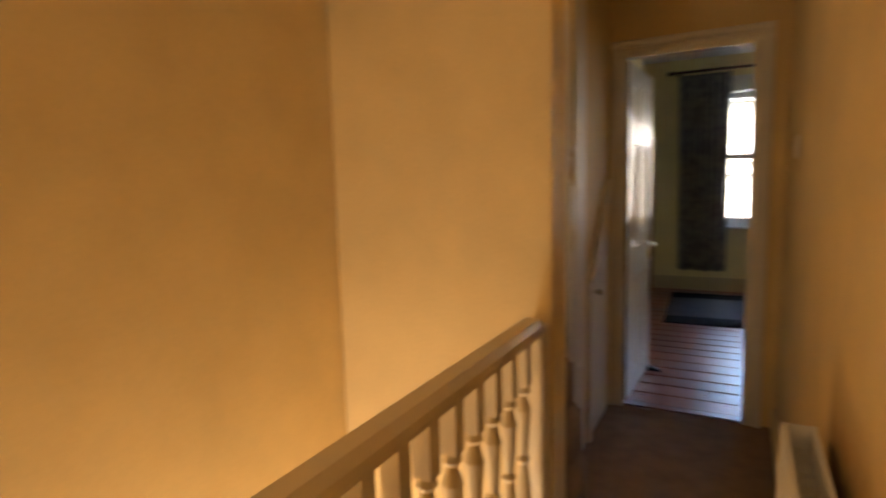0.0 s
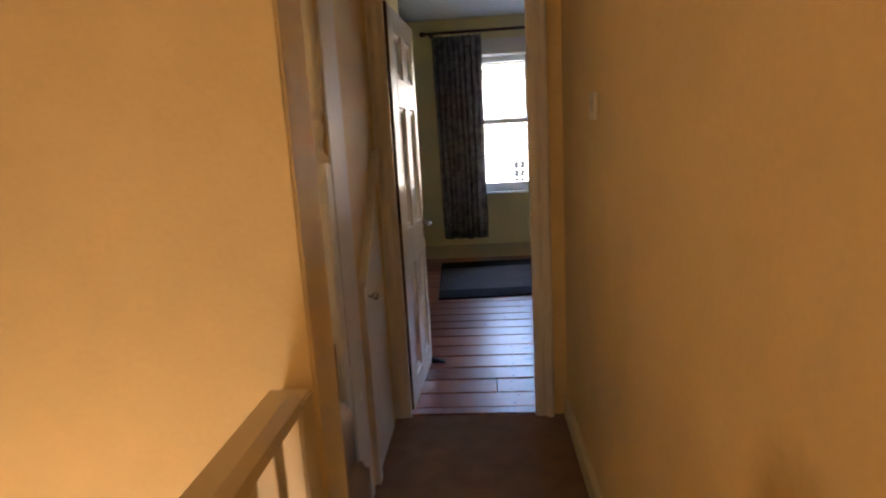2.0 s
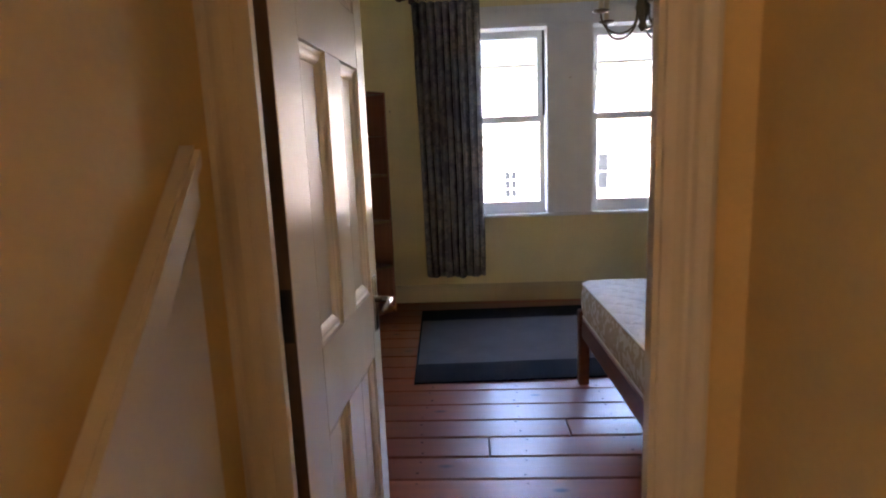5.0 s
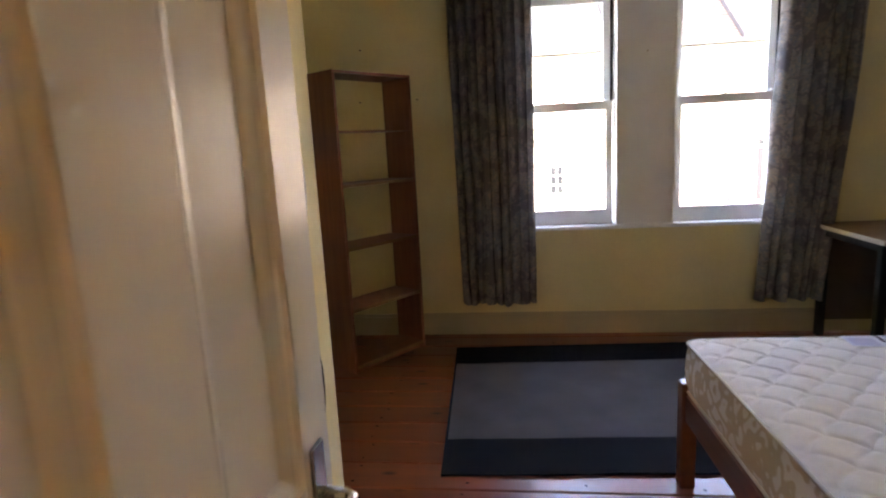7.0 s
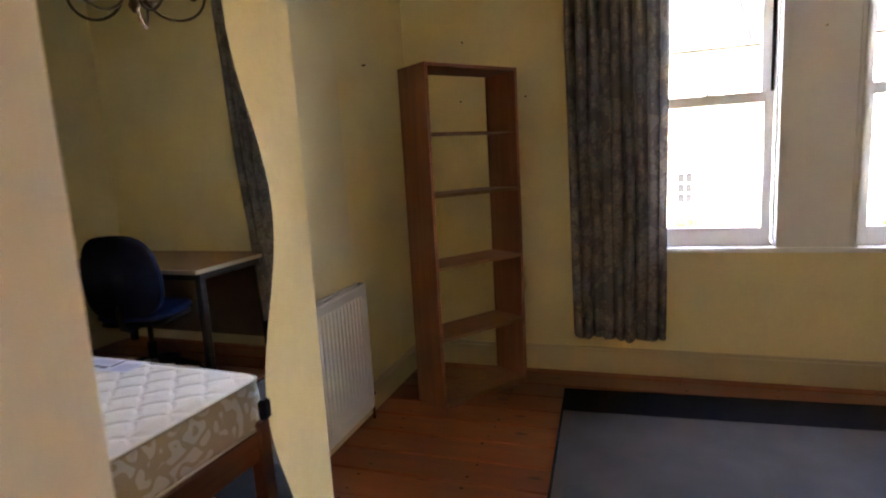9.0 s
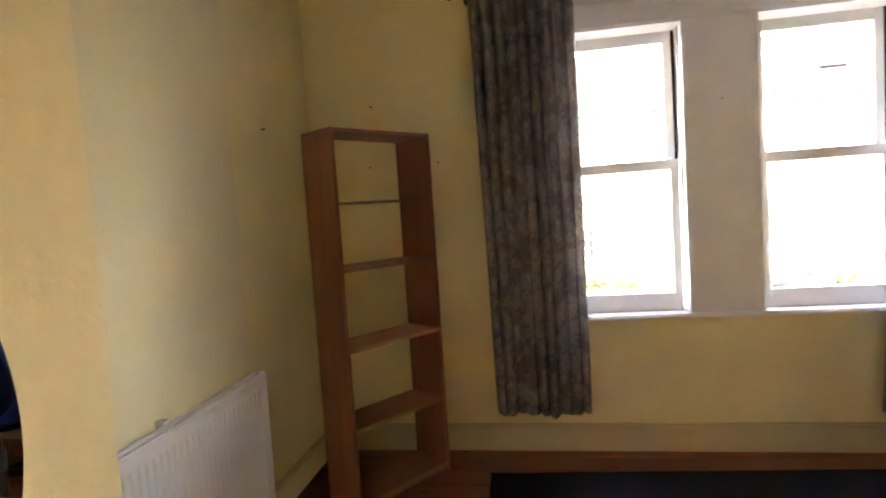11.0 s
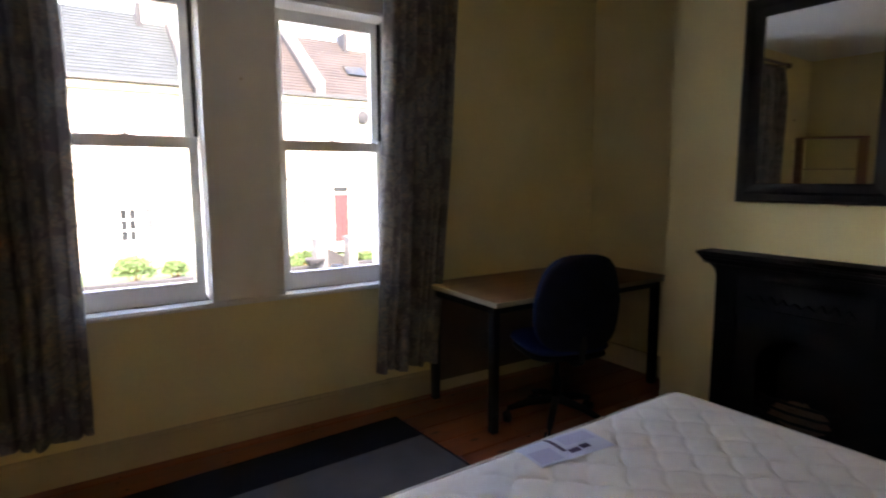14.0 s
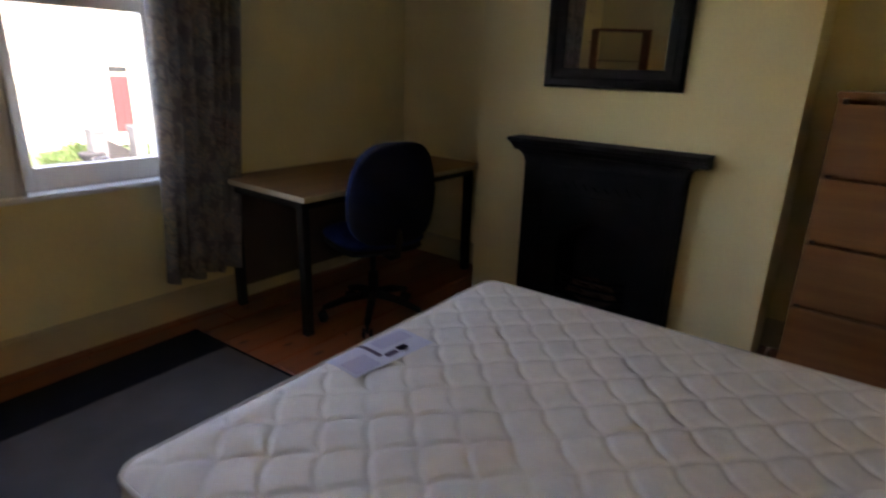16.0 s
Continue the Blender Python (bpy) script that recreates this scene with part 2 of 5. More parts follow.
LABEL = mat("white_printed_label", (0.68, 0.68, 0.77), 0.35, 0.05)
PURPLE = mat("purple_print", (0.07, 0.035, 0.09), 0.4, 0.05)
PAVIOLET = mat("lilac_print", (0.54, 0.52, 0.66), 0.4, 0.05)
RUGGREY = mat("grey_pile_rug", (0.084, 0.073, 0.067), 0.8, 0.2, 5, 330, 1.0, spec=0.3)
RUGDARK = mat("navy_black_pile_rug", (0.013, 0.012, 0.015), 1.0, 0.2, 6, 330, 0.9, spec=0.1)
CURTAIN = curtain_mat("leaf_print_curtain")
SILVER = mirror_mat("silvered_glass")
PANE = glass("clear_window_glass")
SWITCHP = mat("white_switch_plastic", (0.60, 0.53, 0.42), 0.35, 0.02)
RUBBER = mat("black_rubber", (0.015, 0.015, 0.015), 0.7)
ASH = mat("brown_cardboard", (0.10, 0.060, 0.036), 0.85, 0.3, 6)
STONE = mat("cream_bath_stone", (0.36, 0.31, 0.24), 0.85, 0.10, 0.7, 12, 0.4)
TRIMSTONE = mat("pale_dressed_stone", (0.45, 0.41, 0.34), 0.8, 0.07, 1.2, 14, 0.3)
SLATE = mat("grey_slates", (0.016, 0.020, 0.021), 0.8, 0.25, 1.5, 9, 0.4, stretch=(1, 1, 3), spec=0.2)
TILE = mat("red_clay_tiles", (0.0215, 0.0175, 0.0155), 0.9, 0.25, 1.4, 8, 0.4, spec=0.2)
REDDOOR = mat("red_door_paint", (0.10, 0.014, 0.014), 0.5, 0.06, spec=0.2)
DARKGLASS = mat("dark_house_window", (0.012, 0.0135, 0.0145), 0.2, 0.2, 2, spec=0.1)
ASPHALT = mat("road_asphalt", (0.055, 0.055, 0.056), 0.9, 0.15, 0.8, 40, 0.5)
PAVE = mat("pavement_slabs", (0.26, 0.25, 0.23), 0.9, 0.12, 0.8, 30, 0.4)
GRASS = mat("lawn", (0.04, 0.07, 0.018), 1.0, 0.3, 2, 30, 0.8)
LEAF = mat("shrub_leaves", (0.035, 0.068, 0.013), 0.8, 0.3, 6, 60, 0.4)
# Grey base colour carries the sky's reflection in otherwise dark glass.
GREYPANE = mat("sky_grey_house_window", (0.045, 0.049, 0.051), 0.2, 0.15, 2, spec=0.2)
# Pale colour stands in for bright sky reflected in the upper panes.
PALEPANE = mat("sky_bright_house_window", (0.45, 0.46, 0.46), 0.2, 0.1, 2)
PIERSTONE = mat("weathered_pier_stone", (0.07, 0.07, 0.068), 0.9, 0.25, 3, 20, 0.5, spec=0.2)
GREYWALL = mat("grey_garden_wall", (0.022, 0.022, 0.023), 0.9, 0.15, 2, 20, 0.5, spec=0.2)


# ---- building helpers ----
def box(bm, x0, x1, y0, y1, z0, z1, m=None):
    vs = bmesh.ops.create_cube(bm, size=1.0)["verts"]
    for v in vs:
        v.co = Vector((x0 + (v.co.x + 0.5) * (x1 - x0), y0 + (v.co.y + 0.5) * (y1 - y0), z0 + (v.co.z + 0.5) * (z1 - z0)))
        if m:
            v.co = m @ v.co
    return vs


def tube(bm, a, b, r0, r1=None, seg=14):
    a, b = Vector(a), Vector(b)
    d = b - a
    m = Matrix.Translation((a + b) / 2) @ d.to_track_quat("Z", "Y").to_matrix().to_4x4()
    bmesh.ops.create_cone(bm, cap_ends=True, segments=seg, radius1=r0, radius2=r0 if r1 is None else r1, depth=d.length, matrix=m)


def turned(bm, x, y, profile, seg=16):
    """A lathe-turned piece from (height, radius) steps."""
    rings = []
    for z, r in profile:
        rings.append([bm.verts.new((x + r * math.cos(2 * math.pi * k / seg), y + r * math.sin(2 * math.pi * k / seg), z)) for k in range(seg)])
    for a, b in zip(rings, rings[1:]):
        for k in range(seg):
            bm.faces.new((a[k], a[(k + 1) % seg], b[(k + 1) % seg], b[k]))
    bm.faces.new(rings[0][::-1])
    bm.faces.new(rings[-1])


def sweep(bm, pts, r, seg=10):
    """A round bar along a line of points."""
    pts = [Vector(p) for p in pts]
    rings = []
    for i, p in enumerate(pts):
        d = (pts[min(i + 1, len(pts) - 1)] - pts[max(i - 1, 0)]).normalized()
        q = d.to_track_quat("Z", "Y")
        rad = r[i] if isinstance(r, (list, tuple)) else r
        rings.append([bm.verts.new(p + q @ Vector((rad * math.cos(2 * math.pi * k / seg), rad * math.sin(2 * math.pi * k / seg), 0))) for k in range(seg)])
    for a, b in zip(rings, rings[1:]):
        for k in range(seg):
            bm.faces.new((a[k], a[(k + 1) % seg], b[(k + 1) % seg], b[k]))
    bm.faces.new(rings[0][::-1])
    bm.faces.new(rings[-1])


def extrude_profile(bm, pts, a, b, plane="yz"):
    """A moulding: the outline pts swept from a to b along the remaining axis."""
    def at(p, q, s):
        return {"yz": (s, p, q), "xz": (p, s, q), "xy": (p, q, s)}[plane]
    one = [bm.verts.new(at(p, q, a)) for p, q in pts]
    two = [bm.verts.new(at(p, q, b)) for p, q in pts]
    n = len(pts)
    for k in range(n):
        bm.faces.new((one[k], one[(k + 1) % n], two[(k + 1) % n], two[k]))
    bm.faces.new(one[::-1])
    bm.faces.new(two)
    bmesh.ops.recalc_face_normals(bm, faces=bm.faces)


def soften(bm, width=0.004, seg=2):
    edges = [e for e in bm.edges if len(e.link_faces) == 2 and e.calc_face_angle(0) > 0.6]
    bmesh.ops.bevel(bm, geom=edges, offset=width, segments=seg, affect="EDGES", clamp_overlap=True)


def part(name, bm, material, parent=None, label="", smooth=False):
    me = bpy.data.meshes.new(name)
    bm.to_mesh(me)
    bm.free()
    me.materials.append(material)
    if smooth:
        for p in me.polygons:
            p.use_smooth = True
    ob = new(name, me)
    if parent is not None:
        ob.parent = parent
    return tagged(ob, label)


def thing(name, label, category, m=None, group="", kind=""):
    ob = new(name)
    ob.empty_display_size = 0.1
    if m is not None:
        ob.matrix_world = m
    return tagged(ob, label, category, group, kind)


def boxes(name, dims, material, parent=None, label="", bevel=0.0):
    bm = bmesh.new()
    for d in dims:
        box(bm, *d)
    if bevel:
        soften(bm, bevel)
    return part(name, bm, material, parent, label)


def setting(name, dims, material, label, category, bevel=0.0):
    return tagged(boxes(name, dims, material, None, "", bevel), label, category, "", "structure")


# ---- landing and stairs ----
H = 2.67
setting("floor_landing", [(0.08, 0.93, -0.4, 5.27, -0.25, 0.0), (0.118, 0.79, 5.27, 5.31, -0.25, -0.002), (-0.76, 0.08, -0.4, 0.9, -0.25, 0.0), (-0.86, 0.08, 3.88, 6.25, -0.25, -0.001)], CARPET, "worn pinkish-brown carpet along the narrow landing", "carpet")
setting("wall_landing_east", [(0.93, 1.05, -0.5, 5.27, -0.25, H)], WALL_DARKER, "warm yellow landing wall, darker above the radiator", "wall")
setting("wall_landing_south", [(-0.86, 1.05, -0.5, -0.4, -2.8, H)], WALL_HALL, "warm yellow painted wall behind the landing", "wall")
setting("wall_stairwell_west", [(-0.86, -0.705, -0.4, 6.35, -2.8, 4.7)], WALL_HALL, "warm yellow wall down one side of the stairwell", "wall")
setting("wall_stairwell_end", [(-0.705, 0.192, 3.742, 3.905, -2.8, 4.7)], WALL_HALL, "warm yellow wall closing the end of the stairwell", "wall", 0.006)
setting("wall_stairwell_apron", [(0.06, 0.08, -0.4, 3.75, -2.8, -0.02)], WALL_HALL, "yellow wall below the landing edge", "wall")
setting("floor_downstairs", [(-0.86, 0.08, -0.5, 3.88, -2.9, -2.8)], CARPET, "dim carpeted floor at the foot of the stairwell", "floor")
setting("wall_under_stairs", [(-0.03, 0.075, 4.435, 5.27, 0.0, 4.7)], WALL_HALL, "yellow painted wall enclosing the attic stairs", "wall")
setting("wall_attic_stairs", [(-0.03, 0.93, 3.88, 5.27, H + 0.1, 4.7), (0.07, 0.16, 3.905, 4.435, 2.2, H), (-0.76, 0.095, 6.35, 6.45, H, 4.7)], WALL_HALL, "yellow wall above the attic stairs", "wall")
setting("ceiling_landing", [(-0.86, 1.05, -0.5, 3.73, H, H + 0.1), (-0.03, 1.05, 3.74, 5.27, H, H + 0.1), (-0.86, 0.1, 3.88, 6.45, 4.7, 4.8)], CEIL, "plain white landing ceiling", "ceiling")
setting("skirting_landing", [(0.912, 0.93, -0.4, 5.25, 0.0, 0.10), (0.916, 0.93, -0.4, 5.25, 0.10, 0.115)], SKIRT, "cream painted skirting along the landing wall", "skirting", 0.003)


def attic_stairs():
    t = thing("staircase", "steep tan carpeted attic stairs with white painted string", "staircase")
    for k in range(11):
        y, z = 4.424 + 0.156 * k, 0.973 + 0.19 * k
        bm = bmesh.new()
        box(bm, -0.68, -0.035, y, y + 0.2, z - 0.2, z)
        soften(bm, 0.02, 3)
        part("step", bm, STAIRCARPET, t, "brown carpeted step", smooth=True)
    for k, (x, y) in enumerate(((0.205, 4.19), (0.176, 4.225), (0.137, 4.235), (0.088, 4.285))):
        bm = bmesh.new()
        box(bm, -0.68, x, 3.91, y, 0.0 if k == 0 else 0.203 + 0.19 * (k - 1) - 0.02, 0.213 + 0.19 * k)
        soften(bm, 0.02, 3)
        part("winder", bm, STAIRCARPET, t, "brown carpeted turning step with rounded end", smooth=True)
    boxes("winder_base", [(-0.68, -0.02, 4.24, 4.45, 0.0, 0.76)], STAIRCARPET, t)
    bm = bmesh.new()
    extrude_profile(bm, [(4.0, 0.45), (4.0, 0.72), (6.25, 3.40), (6.25, 3.13)], -0.703, -0.682, "yz")
    part("string", bm, GLOSS, t, "white painted string board")
    return t


attic_stairs()


def stair_newel(x, y):
    t = thing("newel_post", "white painted turned newel post beside the stairs", "newel post")
    r, top = 0.036, 1.312
    bm = bmesh.new()
    box(bm, x - r, x + r, y - r, y + r, 0.0, top)
    soften(bm, 0.006)
    part("base_block", bm, GLOSS, t)
    bm = bmesh.new()
    turned(bm, x, y, [(top + z, r * q) for z, q in ((0.0, 0.98), (0.012, 1.0), (0.022, 0.92), (0.032, 0.74), (0.05, 0.72), (0.075, 0.80), (0.10, 0.96), (0.115, 0.98), (0.125, 0.82), (0.135, 0.80), (0.15, 1.0), (0.165, 1.04), (0.18, 0.95), (0.20, 0.98), (0.34, 1.02), (0.60, 0.82), (0.88, 0.72))], 24)
    part("shaft", bm, GLOSS, t, smooth=True)
    bm = bmesh.new()
    box(bm, x - r, x + r, y - r, y + r, 2.19, H)
    soften(bm, 0.006)
    part("top_block", bm, GLOSS, t)


stair_newel(0.047, 4.39)
# Small white patch of unknown make, added as a thin raised polygon.
bm = bmesh.new()
extrude_profile(bm, [(4.515, 0.462), (4.578, 0.478), (4.562, 0.434), (4.536, 0.442)], 0.0833, 0.0842, "yz")
tagged(part("sticker", bm, CEIL), "small white four-cornered patch on the painted board", "sticker")
setting("trim_stair_end", [(0.050, 0.083, 4.436, 4.64, 0.0, H)], GLOSS, "white painted board facing the end of the stair wall", "trim", 0.004)


def balustrade():
    t = thing("balustrade", "cream painted landing balustrade with turned balusters", "balustrade")
    bm = bmesh.new()
    extrude_profile(bm, [(0.120, 0.833), (0.178, 0.833), (0.180, 0.846), (0.188, 0.852), (0.187, 0.872), (0.172, 0.893), (0.126, 0.893), (0.111, 0.872), (0.110, 0.852), (0.118, 0.846)], 0.95, 3.66, "xz")
    part("handrail", bm, RAILPAINT, t, "smooth painted handrail")
    bm = bmesh.new()
    box(bm, 0.116, 0.184, 3.655, 3.741, 0.0, 0.860)
    soften(bm, 0.005)
    part("half_newel", bm, RAILPAINT, t)
    bm = bmesh.new()
    box(bm, 0.12, 0.18, 0.95, 3.655, 0.0, 0.03)
    part("base_rail", bm, RAILPAINT, t)
    bm = bmesh.new()
    box(bm, 0.11, 0.19, 0.87, 0.95, 0.0, 1.05)
    soften(bm, 0.006)
    part("newel", bm, RAILPAINT, t)
    bm = bmesh.new()
    r = 0.0225
    box(bm, -r, r, -r, r, 0.03, 0.17)
    box(bm, -r, r, -r, r, 0.70, 0.836)
    turned(bm, 0, 0, [(0.17, r * 0.9), (0.185, r * 1.1), (0.20, r * 0.7), (0.23, r * 0.75), (0.30, r * 1.25), (0.36, r * 1.1), (0.44, r * 0.65), (0.455, r * 1.0), (0.47, r * 0.65), (0.55, r * 0.95), (0.62, r * 1.2), (0.65, r * 0.8), (0.665, r * 0.6), (0.68, r * 1.1), (0.70, r * 0.9)], 12)
    first = part("baluster", bm, RAILPAINT, t, smooth=False)
    first.location = (0.149, 3.56, 0)
    for k in range(1, 21):
        ob = new("baluster", first.data)
        ob.parent = t
        ob.location = (0.149, 3.56 - 0.122 * k, 0)


balustrade()


def cupboard_door():
    t = thing("cupboard_door", "white painted under-stairs cupboard door with sloping top", "cupboard door")
    bm = bmesh.new()
    extrude_profile(bm, [(4.757, 0.012), (5.14, 0.012), (5.14, 1.215), (4.757, 0.785)], 0.076, 0.084, "yz")
    part("panel", bm, GLOSS, t)
    bm = bmesh.new()
    extrude_profile(bm, [(4.690, 0.0), (4.738, 0.0), (4.738, 0.790), (5.14, 1.250), (5.14, 1.335), (4.690, 0.848)], 0.076, 0.097, "yz")
    part("frame", bm, GLOSS, t, "moulded white frame following the stair slope")
    bm = bmesh.new()
    extrude_profile(bm, [(4.738, 0.005), (4.757, 0.005), (4.757, 0.785), (5.14, 1.215), (5.14, 1.250), (4.738, 0.790)], 0.0755, 0.078, "yz")
    part("gap", bm, GAP, t, "dark gap round the door")
    bm = bmesh.new()
    extrude_profile(bm, [(4.690, 0.842), (4.696, 0.828), (5.14, 1.307), (5.14, 1.329)], 0.097, 0.106, "yz")
    part("sloping_bead", bm, GLOSS, t)
    bm = bmesh.new()
    tube(bm, (0.084, 4.785, 0.768), (0.110, 4.785, 0.768), 0.007)
    bmesh.ops.create_uvsphere(bm, u_segments=16, v_segments=10, radius=0.017, matrix=Matrix.Translation((0.117, 4.785, 0.768)))
    part("knob", bm, CHROME, t, "small round metal knob", smooth=True)


cupboard_door()


def radiator(name, label, x_wall, way, y0, y1, z0, z1, deep):
    """A ribbed steel panel radiator; way is the direction from the wall into the room."""
    t = thing(name, label, "radiator")
    front = x_wall + way * deep
    bm = bmesh.new()
    n = int((y1 - y0 - 0.06) / 0.033)
    prof = [(y0 + 0.006, 0.0)]
    for k in range(n):
        y = y0 + 0.03 + k * 0.033
        prof += [(y, 0.0), (y + 0.006, 0.006), (y + 0.024, 0.006), (y + 0.030, 0.0)]
    prof += [(y1 - 0.006, 0.0)]
    levels = [(z0, -0.008), (z0 + 0.012, 0.0), (z0 + 0.05, 0.0), (z0 + 0.075, 1.0), (z1 - 0.075, 1.0), (z1 - 0.05, 0.0), (z1 - 0.012, 0.0), (z1, -0.008)]
    rows = [[bm.verts.new((front + way * (d * min(q, 1.0) if q > 0 else q), y, z)) for y, d in prof] for z, q in levels]
    for a, b in zip(rows, rows[1:]):
        for k in range(len(prof) - 1):
            bm.faces.new((a[k], a[k + 1], b[k + 1], b[k]))
    part("front_panel", bm, RADP, t)
    xs = sorted((front - way * 0.002, front - way * 0.014))
    boxes("front_plate", [(xs[0], xs[1], y0, y1, z0, z1)], RADP, t, "", 0.002)
    xb = sorted((x_wall + way * 0.025, x_wall + way * 0.035))
    boxes("rear_panel", [(xb[0], xb[1], y0, y1, z0, z1)], RADP, t, "", 0.002)
    lo, hi = sorted((x_wall + way * 0.022, front - way * 0.002))
    boxes("side_cover", [(lo, hi, y1 - 0.004, y1, z0 + 0.01, z1 - 0.002)], RADP, t)
    boxes("side_cover", [(lo, hi, y0, y0 + 0.004, z0 + 0.01, z1 - 0.002)], RADP, t)
    bm = bmesh.new()
    n = int((y1 - y0 - 0.04) / 0.015)
    top, low = [], []
    for k in range(n + 1):
        x = lo + 0.016 if k % 4 in (0, 1) else hi - 0.018
        top.append(bm.verts.new((x, y0 + 0.02 + k * 0.015, z1 - 0.045)))
        low.append(bm.verts.new((x, y0 + 0.02 + k * 0.015, z0 + 0.06)))
    for k in range(n):
        bm.faces.new((top[k], top[k + 1], low[k + 1], low[k]))
    part("convector", bm, RADP, t, "folded steel convector fins")
    lo2, hi2 = sorted((x_wall, x_wall + way * 0.03))
    for y in (y0 + 0.18, y1 - 0.62 if y1 - y0 > 1 else y1 - 0.25):
        boxes("bracket", [(lo2, hi2, y, y + 0.03, z0 + 0.1, z1 + 0.012)], RADP, t)
    bm = bmesh.new()
    yv = y1 + 0.028
    tube(bm, (x_wall + way * 0.05, yv, 0.0), (x_wall + way * 0.05, yv, z0 + 0.05), 0.008)
    tube(bm, (x_wall + way * 0.05, yv + 0.012, z0 + 0.055), (x_wall + way * 0.05, y1 - 0.002, z0 + 0.055), 0.012)
    part("valve_pipe", bm, CHROME, t, smooth=True)
    return t


radiator("radiator", "white ribbed panel radiator on the landing wall", 0.93, -1, 2.15, 3.39, 0.13, 0.775, 0.095)


def switch(y, z):
    t = thing("light_switch", "white plastic light switch on the yellow wall", "light switch")
    bm = bmesh.new()
    box(bm, 0.918, 0.930, y - 0.043, y + 0.043, z - 0.043, z + 0.043)
    soften(bm, 0.003)
    part("plate", bm, SWITCHP, t)
    bm = bmesh.new()
    box(bm, 0.912, 0.9175, y - 0.006, y + 0.006, z - 0.011, z + 0.011)
    soften(bm, 0.002)
    part("rocker", bm, SWITCHP, t)


switch(4.53, 1.44)

# ---- doorway ----
setting("wall_doorway", [(-0.03, 0.118, 5.262, 5.31, 0.0, H), (0.79, 1.05, 5.262, 5.31, 0.0, H), (0.118, 0.79, 5.262, 5.31, 2.0, H)], WALL_HALL, "yellow wall with the bedroom doorway", "wall")


def architrave(name, label):
    """Moulded landing architrave: a raised round back bead, a groove and a flat inner face."""
    prof = [(0.043, 5.262), (0.043, 5.240), (0.048, 5.231), (0.057, 5.226), (0.067, 5.227), (0.076, 5.233), (0.080, 5.244), (0.086, 5.245), (0.096, 5.241), (0.108, 5.240), (0.124, 5.245), (0.124, 5.262)]
    bm = bmesh.new()
    extrude_profile(bm, prof, 0.0, 2.005, "xy")
    extrude_profile(bm, [(0.908 - x, y) for x, y in prof], 0.0, 2.005, "xy")
    extrude_profile(bm, [(y, 2.129 - x) for x, y in prof], 0.0435, 0.8645, "yz")
    tagged(part(name, bm, GLOSS), label, "architrave", "", "structure")


architrave("trim_architrave_landing", "white gloss moulded architrave round the bedroom door")
setting("trim_architrave_bedroom", [(0.795, 0.865, 5.316, 5.328, 0.0, 2.005), (0.098, 0.865, 5.316, 5.328, 2.0055, 2.07)], GLOSS, "white gloss architrave inside the bedroom", "architrave", 0.005)
setting("door_frame_1", [(0.113, 0.124, 5.246, 5.314, 0.0, 2.0), (0.784, 0.795, 5.246, 5.314, 0.0, 2.0), (0.124, 0.784, 5.246, 5.314, 1.994, 2.005), (0.1242, 0.154, 5.248, 5.268, 0.0, 1.993), (0.774, 0.784, 5.250, 5.268, 0.0, 1.993)], GLOSS, "white gloss door lining with stop", "door frame")
# Thin dark strip paints the shade of the hinge gap onto the rebate.
setting("door_frame_rebate", [(0.1245, 0.1255, 5.269, 5.3135, 0.0, 1.99)], REBATESHADE, "dark strip for the unpainted, shaded hinge gap of the door lining", "door frame")
setting("threshold", [(0.124, 0.784, 5.262, 5.335, -0.001, 0.009)], BEDWOOD, "worn dark wooden threshold strip", "threshold", 0.004)


